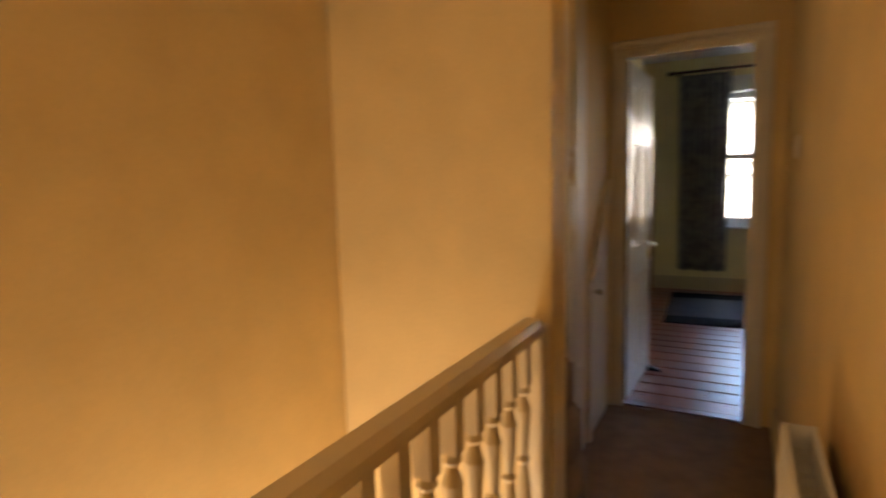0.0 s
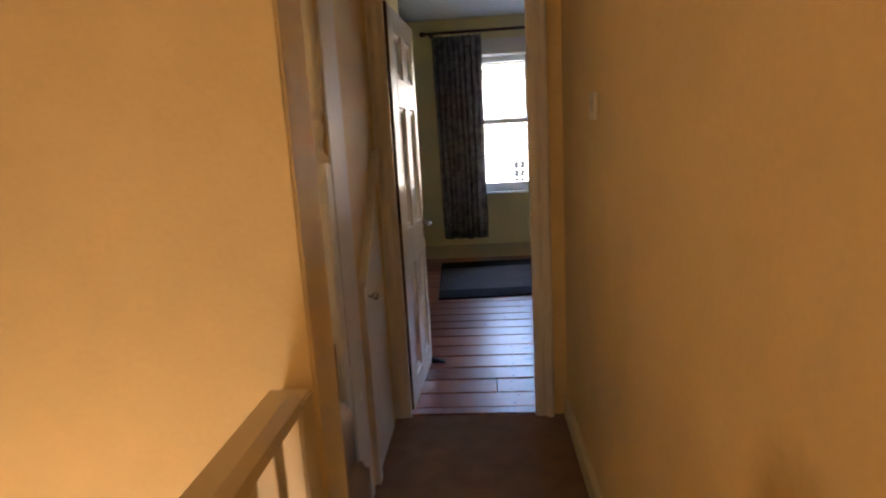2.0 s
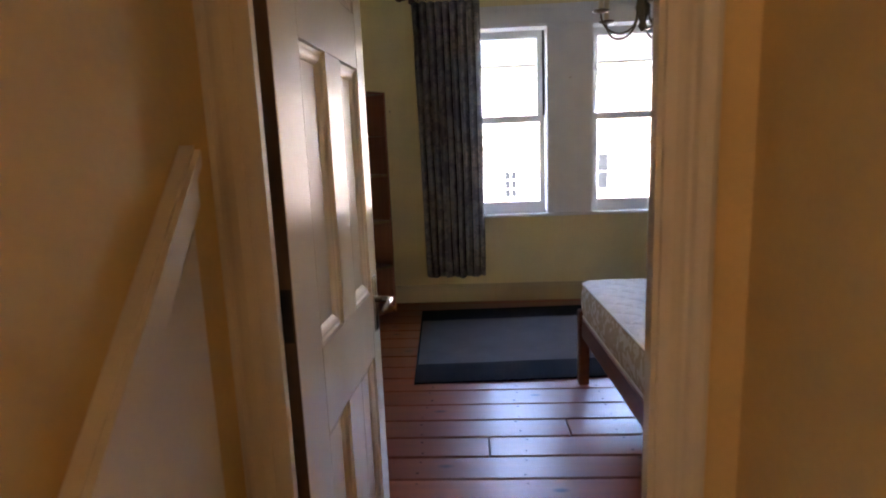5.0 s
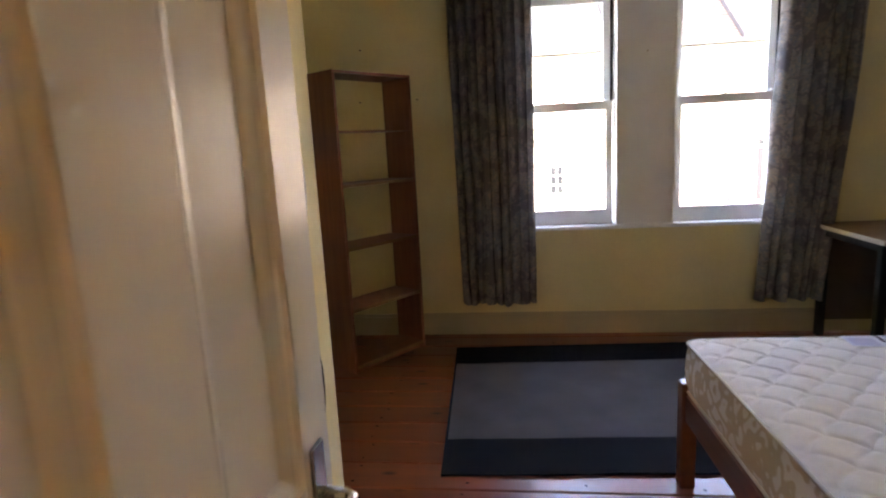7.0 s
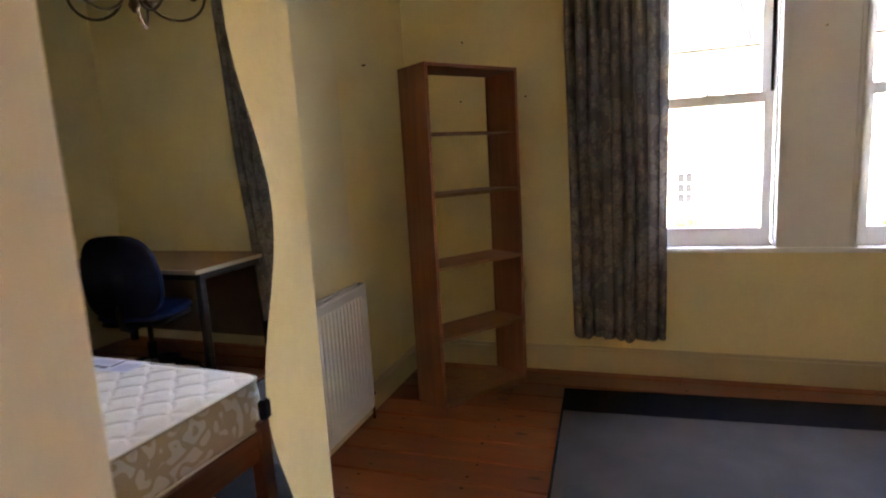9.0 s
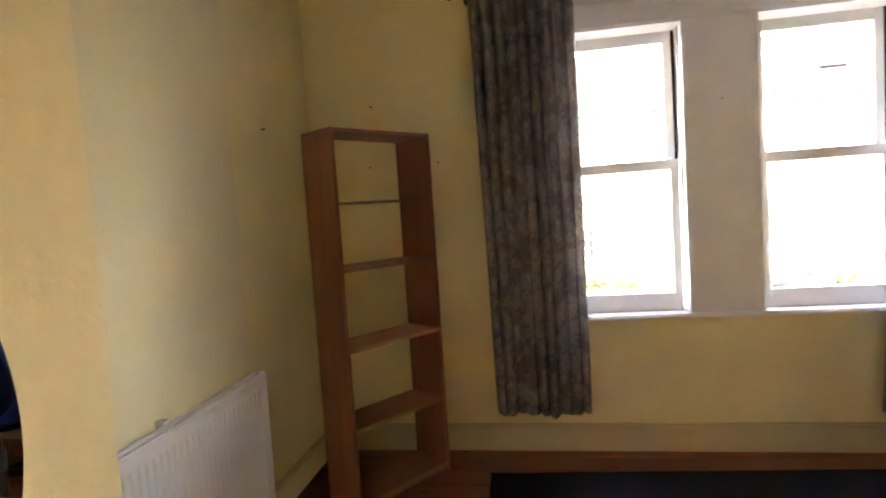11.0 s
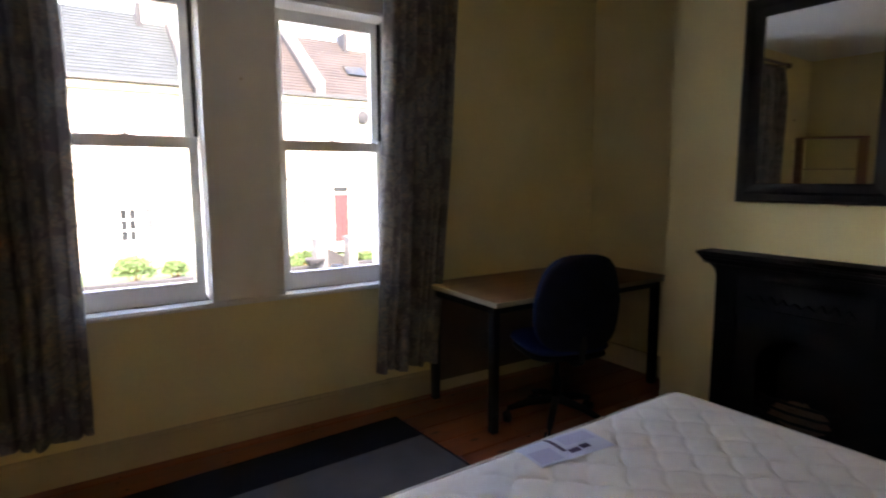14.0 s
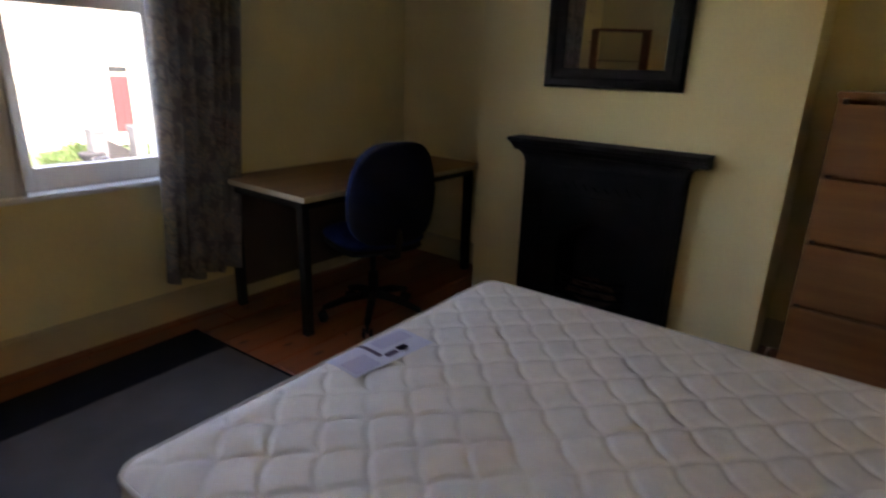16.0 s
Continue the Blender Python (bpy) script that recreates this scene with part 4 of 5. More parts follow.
radiator("radiator", "white ribbed panel radiator on the pale yellow wall", XW, 1, 6.96, 8.262, 0.08, 0.735, 0.075)


def nail(x, y, z, along):
    bm = bmesh.new()
    a = Vector((x, y, z))
    tube(bm, a, a + Vector(along) * 0.02, 0.004, 0.005, 8)
    tagged(part("wall_plug", bm, BEDWOOD), "old brown plug in the yellow wall", "wall plug", "old wall plugs")


nail(XW, 8.557, 1.824, (1, 0, 0))
nail(-0.527, YN, 1.993, (0, -1, 0))
nail(-0.162, YN, 1.652, (0, -1, 0))
nail(-0.553, YN, 1.654, (0, -1, 0))
bm = bmesh.new()
tube(bm, (1.33, 9.146, 1.86), (1.33, 9.128, 1.862), 0.004, 0.003, 8)
tagged(part("hook", bm, BRASSKNOB), "tiny brass hook on the window mullion", "hook")


def wavy_mirror():
    """A frameless glass with waved edges, glued to the boxed-in wall."""
    t = thing("wavy_mirror", "tall frameless wall mirror with wavy cut edges", "mirror")
    bm = bmesh.new()
    left, right = [], []
    n = 120
    for k in range(n + 1):
        z = 0.35 + 1.45 * k / n
        w = 0.020 * math.cos(2 * math.pi * (z - 1.275) / 0.38)
        right.append((6.256 + w, z))
        left.append((5.86 + w, z))
    ring = [(y, z) for y, z in right] + [(y, z) for y, z in left[::-1]]
    one = [bm.verts.new((0.0835 - (6.345 - y) * 0.0203, y, z)) for y, z in ring]
    two = [bm.verts.new((0.0885 - (6.345 - y) * 0.0203, y, z)) for y, z in ring]
    m = len(ring)
    for k in range(n):
        bm.faces.new((two[k], two[k + 1], two[m - 2 - k], two[m - 1 - k]))
    for k in range(m):
        bm.faces.new((one[k], one[(k + 1) % m], two[(k + 1) % m], two[k]))
    bmesh.ops.recalc_face_normals(bm, faces=bm.faces)
    part("glass", bm, SILVER, t)
    for z in (1.085, 0.42):
        boxes("clip", [(0.0815, 0.0905, 6.226, 6.238, z - 0.010, z + 0.010)], BLACKPL, t, "", 0.002)


wavy_mirror()


def desk():
    t = thing("desk", "beech laminate desk with black metal frame under the window alcove", "desk", pose(2.35, 8.39, 0, 0, 0, -0.3))
    W, D, Z = 1.45, 0.715, 0.735
    boxes("desktop", [(0.004, W - 0.004, 0.004, D - 0.004, Z - 0.025, Z)], DESKTOP, t, "", 0.001)
    boxes("edge_band", [(0.0, W, 0.0, 0.0035, Z - 0.026, Z - 0.0005), (0.0, 0.0035, 0.0036, D - 0.0036, Z - 0.026, Z - 0.0005), (W - 0.0035, W, 0.0036, D - 0.0036, Z - 0.026, Z - 0.0005), (0.0, W, D - 0.0035, D, Z - 0.026, Z - 0.0005)], DESKEDGE, t, "pale edge banding")
    for x in (0.03, W - 0.075):
        for y in (0.06, D - 0.075):
            boxes("leg", [(x, x + 0.045, y, y + 0.045, 0.0, Z - 0.026)], BLACKMETAL, t, "", 0.003)
    boxes("modesty_panel", [(0.076, W - 0.076, D - 0.038, D - 0.022, 0.10, Z - 0.028)], DARKPANEL, t, "dark brown modesty panel along the back", 0.001)
    boxes("frame_rail", [(0.075, W - 0.075, 0.066, 0.096, Z - 0.076, Z - 0.027)], BLACKMETAL, t, "", 0.002)
    boxes("frame_rail", [(0.075, W - 0.075, D - 0.06, D - 0.04, Z - 0.076, Z - 0.027)], BLACKMETAL, t, "", 0.002)
    for x in (0.037, W - 0.068):
        boxes("side_rail", [(x, x + 0.03, 0.105, D - 0.075, Z - 0.076, Z - 0.027)], BLACKMETAL, t, "", 0.002)


desk()


def blob(bm, w, d, h, m, ex=2.6):
    """A cushion-like rounded slab."""
    nu, nv = 28, 14
    rows = []
    for j in range(nv + 1):
        b = -math.pi / 2 + math.pi * j / nv
        row = []
        for i in range(nu):
            a = 2 * math.pi * i / nu
            f = lambda c: math.copysign(abs(c) ** (2 / ex), c)
            k = math.copysign(abs(math.cos(b)) ** 0.45, math.cos(b))
            row.append(bm.verts.new(m @ Vector((w / 2 * k * f(math.cos(a)), d / 2 * k * f(math.sin(a)), h / 2 * math.sin(b)))))
        rows.append(row)
    for a, b in zip(rows, rows[1:]):
        for i in range(nu):
            bm.faces.new((a[i], a[(i + 1) % nu], b[(i + 1) % nu], b[i]))


def office_chair():
    t = thing("office_chair", "blue fabric swivel office chair with black plastic base at the desk", "office chair", pose(2.79, 8.39, 0, 0, 0, -18))
    bm = bmesh.new()
    blob(bm, 0.47, 0.45, 0.085, Matrix.Translation((0, 0, 0.475)), 4)
    part("seat", bm, BLUEFAB, t, "blue upholstered seat", smooth=True)
    bm = bmesh.new()
    blob(bm, 0.45, 0.43, 0.05, Matrix.Translation((0, 0, 0.430)), 4)
    part("seat_shell", bm, BLACKPL, t, smooth=True)
    tilt = Matrix.Translation((0, -0.235, 0.735)) @ Matrix.Rotation(radians(90 + 6), 4, "X")
    bm = bmesh.new()
    blob(bm, 0.475, 0.51, 0.07, tilt, 3.4)
    for v in bm.verts:
        v.co.y += 0.9 * v.co.x ** 2
        v.co.x *= 1.0 - 0.22 * max(0.0, (v.co.z - 0.75) / 0.25)
    part("backrest", bm, BLUEFAB, t, "dark blue curved upholstered backrest", smooth=True)
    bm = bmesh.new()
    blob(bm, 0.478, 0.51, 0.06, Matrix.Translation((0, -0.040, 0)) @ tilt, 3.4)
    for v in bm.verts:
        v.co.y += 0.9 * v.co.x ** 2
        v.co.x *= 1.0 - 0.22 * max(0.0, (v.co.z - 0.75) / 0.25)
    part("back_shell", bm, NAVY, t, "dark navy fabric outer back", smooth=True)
    bm = bmesh.new()
    sweep(bm, [(0, 0.0, 0.40), (0, -0.20, 0.40), (0, -0.265, 0.43), (0, -0.285, 0.52), (0, -0.275, 0.66)], 0.018)
    part("back_bracket", bm, BLACKPL, t, smooth=True)
    bm = bmesh.new()
    tube(bm, (0, 0, 0.11), (0, 0, 0.26), 0.028)
    tube(bm, (0, 0, 0.26), (0, 0, 0.41), 0.016)
    part("gas_column", bm, BLACKPL, t, smooth=True)
    for k in range(5):
        a = 2 * math.pi * k / 5 + 0.35
        c, s = math.cos(a), math.sin(a)
        bm = bmesh.new()
        sweep(bm, [(0.02 * c, 0.02 * s, 0.135), (0.15 * c, 0.15 * s, 0.115), (0.275 * c, 0.275 * s, 0.075)], [0.024, 0.021, 0.015])
        leg = part("base_leg", bm, BLACKPL, t, smooth=True)
        bm = bmesh.new()
        for o in (-0.014, 0.014):
            p = Vector((0.275 * c - o * s, 0.275 * s + o * c, 0.026))
            q = p + Vector((-0.010 * s, 0.010 * c, 0)) * (1 if o > 0 else -1)
            tube(bm, p, q, 0.026, seg=18)
        tube(bm, (0.275 * c, 0.275 * s, 0.026), (0.275 * c, 0.275 * s, 0.07), 0.008)
        part("castor", bm, BLACKPL, leg, smooth=True)


office_chair()


def fireplace():
    t = thing("fireplace", "small black cast-iron bedroom fireplace with mantelshelf", "fireplace")
    X = 3.498
    bm = bmesh.new()
    extrude_profile(bm, [(3.345, 0.966), (3.350, 0.984), (X, 0.984), (X, 0.925), (3.415, 0.925), (3.405, 0.940), (3.385, 0.948), (3.375, 0.960)], 6.943, 7.940, "xz")
    part("mantelshelf", bm, IRON, t, "moulded iron mantelshelf")
    for y0, y1 in ((7.032, 7.135), (7.755, 7.872)):
        boxes("jamb", [(3.432, X, y0, y1, 0.0, 0.924)], IRON, t, "", 0.006)
        boxes("jamb_panel", [(3.424, 3.4315, y0 + 0.025, y1 - 0.025, 0.16, 0.62)], IRON, t, "", 0.003)
    boxes("frieze", [(3.432, X, 7.1355, 7.7545, 0.66, 0.924)], IRON, t, "", 0.004)
    bm = bmesh.new()
    for k in range(9):
        y = 7.22 + k * 0.056
        sweep(bm, [(3.428, y, 0.745), (3.424, y + 0.02, 0.775 + 0.01 * math.sin(k * 1.3)), (3.428, y + 0.045, 0.75)], 0.004, 8)
    box(bm, 3.426, 3.4318, 7.19, 7.70, 0.70, 0.712)
    box(bm, 3.426, 3.4318, 7.19, 7.70, 0.842, 0.854)
    part("relief", bm, IRON, t, "cast leaf relief on the frieze")
    bm = bmesh.new()
    rings = []
    for f in (0.0, 0.25, 0.5, 0.72, 0.88, 1.0):
        g = 1 - math.sqrt(max(0.0, 1 - f * f))
        rings.append([bm.verts.new(p) for p in ((3.4315 - 0.055 * g, 7.032 - 0.055 * g, 0.855 + 0.069 * f), (3.4315 - 0.055 * g, 7.872 + 0.052 * g, 0.855 + 0.069 * f), (X, 7.872 + 0.052 * g, 0.855 + 0.069 * f), (X, 7.032 - 0.055 * g, 0.855 + 0.069 * f))])
    for a, b in zip(rings, rings[1:]):
        for k in range(4):
            bm.faces.new((a[k], a[(k + 1) % 4], b[(k + 1) % 4], b[k]))
    part("cornice", bm, IRON, t, "coved iron cornice below the shelf")
    bm = bmesh.new()
    n = 20
    outer, inner = [], []
    for k in range(n + 1):
        a = math.pi * k / n
        inner.append((7.445 + 0.20 * math.cos(a), 0.42 + 0.15 * math.sin(a)))
        outer.append((7.445 + 0.3095 * math.cos(a) if 0 < k < n else 7.445 + math.copysign(0.3095, math.cos(a)), 0.42 + 0.2395 * math.sin(a) ** 0.6))
    inner = [(7.645, 0.0)] + inner + [(7.245, 0.0)]
    outer = [(7.7545, 0.0)] + outer + [(7.1355, 0.0)]
    vo = [bm.verts.new((3.446, y, z)) for y, z in outer]
    vi = [bm.verts.new((3.455, y, z)) for y, z in inner]
    vb = [bm.verts.new((3.60, 7.445 + (y - 7.445) * 0.8, z * 0.95)) for y, z in inner]
    for k in range(len(vo) - 1):
        bm.faces.new((vo[k], vo[k + 1], vi[k + 1], vi[k]))
        bm.faces.new((vi[k], vi[k + 1], vb[k + 1], vb[k]))
    bm.faces.new(vb)
    bmesh.ops.recalc_face_normals(bm, faces=bm.faces)
    part("arch_plate", bm, IRON, t, "arched iron inner plate")
    boxes("surround_fill", [(3.452, 3.462, 7.1355, 7.23, 0.0, 0.66), (3.452, 3.462, 7.66, 7.7545, 0.0, 0.66), (3.452, 3.462, 7.23, 7.66, 0.595, 0.66)], IRON, t)
    for k in range(4):
        bm = bmesh.new()
        z = 0.14 + 0.045 * k
        sweep(bm, [(3.47, 7.26, z), (3.425, 7.32, z), (3.41, 7.445, z), (3.425, 7.57, z), (3.47, 7.63, z)], 0.007, 8)
        part("grate_bar", bm, IRON, t)
    boxes("hearth_pan", [(3.42, 3.60, 7.27, 7.62, 0.012, 0.03)], IRON, t)
    bm = bmesh.new()
    bmesh.ops.create_icosphere(bm, subdivisions=4, radius=1.0)
    for v in bm.verts:
        f = 1 + 0.35 * noise.noise(v.co * 2.3) + 0.16 * noise.noise(v.co * 6.5)
        v.co = Vector((3.505 + 0.045 * f * v.co.x, 7.445 + 0.125 * f * v.co.y, 0.185 + 0.07 * f * v.co.z))
    part("crumpled_paper", bm, ASH, t, "brown crumpled paper in the grate")
    boxes("hearth_slab", [(3.20, 3.3995, 6.90, 8.0, 0.0, 0.018)], IRON, t, "dark hearth slab", 0.003)


fireplace()


def framed_mirror():
    t = thing("wall_mirror", "rectangular mirror in a broad black moulded frame on the chimney breast", "mirror", pose(3.489, 7.47, 0, 0, 0, 1.6) @ pose(-3.499, -7.47, 0))
    y0, y1, z0, z1 = 7.122, 7.806, 1.245, 2.237
    prof = [(0.0, 3.499), (0.0, 3.474), (0.012, 3.460), (0.04, 3.462), (0.052, 3.470), (0.085, 3.474), (0.094, 3.480), (0.094, 3.499)]
    for name, (a, b) in (("bottom_rail", ((y0, z0), (y1, z0))), ("right_stile", ((y1, z0), (y1, z1))), ("top_rail", ((y1, z1), (y0, z1))), ("left_stile", ((y0, z1), (y0, z0)))):
        bm = bmesh.new()
        cy, cz = (y0 + y1) / 2, (z0 + z1) / 2
        ends = []
        for y, z in (a, b):
            sy, sz = math.copysign(1, cy - y), math.copysign(1, cz - z)
            ends.append([bm.verts.new((x, y + sy * d, z + sz * d)) for d, x in prof])
        n = len(prof)
        for k in range(n):
            bm.faces.new((ends[0][k], ends[0][(k + 1) % n], ends[1][(k + 1) % n], ends[1][k]))
        bmesh.ops.recalc_face_normals(bm, faces=bm.faces)
        part(name, bm, FRAMEBLACK, t, "black moulded frame")
    boxes("glass", [(3.484, 3.490, y0 + 0.088, y1 - 0.088, z0 + 0.088, z1 - 0.088)], SILVER, t)


framed_mirror()


def chest():
    t = thing("chest_of_drawers", "tall orange pine-veneer chest of drawers in the alcove", "chest of drawers")
    x0, x1, y0, y1 = 3.455, 3.855, 5.74, 6.535
    boxes("carcass", [(x0 + 0.02, x1, y0, y0 + 0.018, 0.0, 1.255), (x0 + 0.02, x1, y1 - 0.018, y1, 0.0, 1.255), (x1 - 0.01, x1, y0 + 0.018, y1 - 0.018, 0.0, 1.255), (x0 + 0.03, x1 - 0.01, y0 + 0.018, y1 - 0.018, 0.02, 0.11)], CHESTWOOD, t, "", 0.002)
    boxes("top", [(x0 - 0.005, x1, y0 - 0.006, y1 + 0.006, 1.255, 1.28)], CHESTWOOD, t, "", 0.004)
    for a, b in ((0.115, 0.385), (0.400, 0.670), (0.685, 0.945), (0.958, 1.235)):
        d = part("drawer", (lambda bm: (box(bm, x0, x0 + 0.019, y0 + 0.004, y1 - 0.004, a, b), soften(bm, 0.003), bm)[-1])(bmesh.new()), CHESTWOOD, t)
        boxes("finger_lip", [(x0 - 0.012, x0 - 0.0005, y0 + 0.004, y1 - 0.004, b - 0.016, b - 0.001)], CHESTWOOD, d, "", 0.003)


chest()


def chandelier():
    t = thing("chandelier", "dark brass five-arm chandelier with ivory candle tubes", "chandelier", pose(1.355, 7.30, -0.022))
    bm = bmesh.new()
    turned(bm, 0, 0, [(1.875, 0.004), (1.885, 0.012), (1.90, 0.020), (1.92, 0.012), (1.95, 0.026), (1.99, 0.034), (2.03, 0.020), (2.10, 0.013), (2.22, 0.016), (2.30, 0.010)], 18)
    part("stem", bm, BRASS, t, smooth=True)
    bm = bmesh.new()
    tube(bm, (0, 0, 2.30), (0, 0, 2.65), 0.005)
    turned(bm, 0, 0, [(2.622, 0.012), (2.652, 0.045), (2.692, 0.055)], 18)
    part("ceiling_rose", bm, BRASS, t, smooth=True)
    for k in range(5):
        a = 2 * math.pi * k / 5 + 0.925
        c, s = math.cos(a), math.sin(a)
        bm = bmesh.new()
        curve = [(0.02 + 0.0, 2.06), (0.03, 1.99)] + [(0.128 + 0.098 * math.cos(q), 1.955 + 0.092 * math.sin(q)) for q in (math.pi + math.pi * j / 16 for j in range(17))]
        sweep(bm, [(r * c, r * s, z) for r, z in curve], 0.0052, 10)
        arm = part("arm", bm, BRASS, t, smooth=True)
        bm = bmesh.new()
        turned(bm, 0.226 * c, 0.226 * s, [(1.953, 0.008), (1.960, 0.034), (1.966, 0.041), (1.969, 0.036), (1.972, 0.014)], 16)
        part("drip_pan", bm, BRASS, arm, smooth=True)
        bm = bmesh.new()
        tube(bm, (0.226 * c, 0.226 * s, 1.974), (0.226 * c, 0.226 * s, 2.06), 0.011)
        tube(bm, (0.226 * c, 0.226 * s, 2.06), (0.226 * c, 0.226 * s, 2.075), 0.013, 0.009)
        part("candle_tube", bm, CANDLE, arm, "ivory candle tube", smooth=True)


chandelier()


# ---- the street ----
G = -3.0
setting("ground", [(-400, 400, -400, 400, G - 0.6, G - 0.2)], GRASS, "grassy ground reaching far away", "ground")
setting("road", [(-120, 120, 13.5, 20.5, G - 0.2, G - 0.12)], ASPHALT, "grey asphalt street below the window", "road")
setting("pavement", [(-120, 120, 11.4, 13.5, G - 0.2, G), (-120, 120, 20.5, 22.6, G - 0.2, G)], PAVE, "slabbed pavements along the street", "pavement")
setting("front_gardens", [(-60, 60, 22.9, 27.5, G - 0.2, -1.62)], GRASS, "raised front gardens across the street", "garden")


def quad(bm, a, b, c, d):
    bm.faces.new([bm.verts.new(p) for p in (a, b, c, d)])


def slab_roof(name, x0, x1, m, t):
    """Sloping roof from the eaves to the ridge, in courses that overlap."""
    bm = bmesh.new()
    y0, z0, y1, z1 = 27.15, 4.30, 31.2, 7.35
    n = 22
    for k in range(n):
        f, g = k / n, (k + 1) / n
        ya, yb, za, zb = y0 + (y1 - y0) * f, y0 + (y1 - y0) * g, z0 + (z1 - z0) * f, z0 + (z1 - z0) * g
        quad(bm, (x0, ya, za + 0.035), (x1, ya, za + 0.035), (x1, yb, zb), (x0, yb, zb))
        quad(bm, (x0, ya, za), (x1, ya, za), (x1, ya, za + 0.035), (x0, ya, za + 0.035))
    quad(bm, (x0, y1, z1), (x1, y1, z1), (x1, 35, 4.3), (x0, 35, 4.3))
    return part(name, bm, m, t)


def house_window(t, x0, x1, z0, z1, cols, rows, y=27.5, glazing=None):
    f = boxes("window", [(x0 - 0.10, x0, y - 0.06, y + 0.05, z0 - 0.02, z1 + 0.1), (x1, x1 + 0.10, y - 0.06, y + 0.05, z0 - 0.02, z1 + 0.1), (x0, x1, y - 0.06, y + 0.05, z1, z1 + 0.1), (x0 - 0.16, x1 + 0.16, y - 0.12, y + 0.05, z0 - 0.12, z0 - 0.02)], TRIMSTONE, t)
    w, h = (x1 - x0) / cols, (z1 - z0) / rows
    for i in range(cols):
        for j in range(rows):
            boxes("pane", [(x0 + i * w + 0.022, x0 + (i + 1) * w - 0.022, y - 0.012, y - 0.004, z0 + j * h + 0.022, z0 + (j + 1) * h - 0.022)], glazing or DARKGLASS, f)
    boxes("glazing_frame", [(x0, x1, y - 0.003, y + 0.02, z0, z1)], SASH, f)


def terrace_house(x0, x1, roof, roof_label, label):
    t = thing("house", label, "house", pose(0, 0, 0.24), group="terraced houses across the street")
    boxes("wall", [(x0, x1, 27.5, 35.0, -3.2, 4.35)], STONE, t, "cream stone front wall")
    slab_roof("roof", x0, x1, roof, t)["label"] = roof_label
    boxes("gutter", [(x0, x1, 27.02, 27.16, 4.20, 4.32)], BLACKMETAL, t)
    boxes("cornice", [(x0, x1, 27.30, 27.499, 3.97, 4.19)], TRIMSTONE, t)
    for k in range(int((x1 - x0) / 0.9)):
        boxes("bracket", [(x0 + 0.4 + k * 0.9, x0 + 0.52 + k * 0.9, 27.2, 27.30, 3.97, 4.17)], TRIMSTONE, t)
    boxes("string_course", [(x0, x1, 27.36, 27.499, 1.15, 1.32)], TRIMSTONE, t)
    return t


def parapet(x, t):
    bm = bmesh.new()
    extrude_profile(bm, [(27.0, 4.30), (27.0, 4.80), (31.2, 7.85), (31.2, 7.25)], x - 0.12, x + 0.12, "yz")
    p = part("parapet", bm, TRIMSTONE, t, "pale stone party-wall coping")
    # Dark strips paint the coping's shaded side along with its leadwork.
    for a, b in ((x - 0.22, x - 0.121), (x + 0.121, x + 0.22)):
        bm = bmesh.new()
        extrude_profile(bm, [(27.05, 4.30), (27.05, 4.52), (31.15, 7.56), (31.15, 7.25)], a, b, "yz")
        part("shade_leadwork", bm, GREYWALL, p, "dark strip for the shaded side and its leadwork")


def chimney(x, t):
    c = boxes("chimney", [(x - 0.7, x + 0.7, 30.6, 31.6, 6.4, 9.15), (x - 0.78, x + 0.78, 30.52, 31.68, 8.85, 9.0)], STONE, t, "tall pale stone chimney stack")
    # Dark block paints the stack's shaded left side along with its leadwork.
    boxes("shade_leadwork", [(x - 0.9, x - 0.7, 30.3, 31.2, 6.25, 7.55)], GREYWALL, c, "dark strip for the shaded side and its leadwork")
    for k in range(4):
        bm = bmesh.new()
        tube(bm, (x - 0.5 + k * 0.33, 31.1, 9.15), (x - 0.5 + k * 0.33, 31.1, 9.6), 0.12, 0.10, 12)
        part("chimney_pot", bm, TILE, c)


h = terrace_house(-12.0, -4.0, SLATE, "grey slate roof", "cream stone terraced house with slate roof")
chimney(-4.2, h)
house_window(h, -7.6, -6.6, -0.95, 0.7, 2, 3)
house_window(h, -7.6, -6.6, 1.9, 3.3, 2, 3)
h = terrace_house(-4.0, 4.3, SLATE, "grey-green slate roof", "cream stone terraced house with slate roof and tall chimney")
chimney(4.0, h)
parapet(4.3, h)
house_window(h, 1.91, 2.41, -0.92, 0.14, 2, 3, 27.4)
house_window(h, 2.62, 2.94, -0.92, 0.14, 1, 3, 27.4, GREYPANE)
house_window(h, -2.9, -2.0, -0.94, 0.18, 2, 3)
for x in (-2.6, 0.9, 2.5):
    house_window(h, x, x + 0.8, 1.75, 3.3, 2, 2, 27.5, PALEPANE)
boxes("bay", [(0.4, 3.2, 27.42, 27.6, -1.9, 0.6)], TRIMSTONE, h, "stone bay front")
h = terrace_house(4.3, 8.85, TILE, "red clay tile roof", "cream stone terraced house with red tile roof")
parapet(8.85, h)
house_window(h, 5.2, 6.1, -0.7, 0.7, 2, 2)
house_window(h, 5.2, 6.1, 1.8, 3.3, 2, 2, 27.5, PALEPANE)
house_window(h, 8.08, 8.64, -0.64, 0.30, 2, 1, 27.5, GREYPANE)
boxes("fanlight", [(8.03, 8.74, 27.46, 27.499, 0.62, 0.79)], GREYPANE, h)
h = terrace_house(8.85, 20.0, TILE, "red clay tile roof with a skylight", "cream stone terraced house with red front door")
d = boxes("door", [(9.385, 10.05, 27.44, 27.499, -1.42, 0.48)], REDDOOR, h, "red panelled front door")
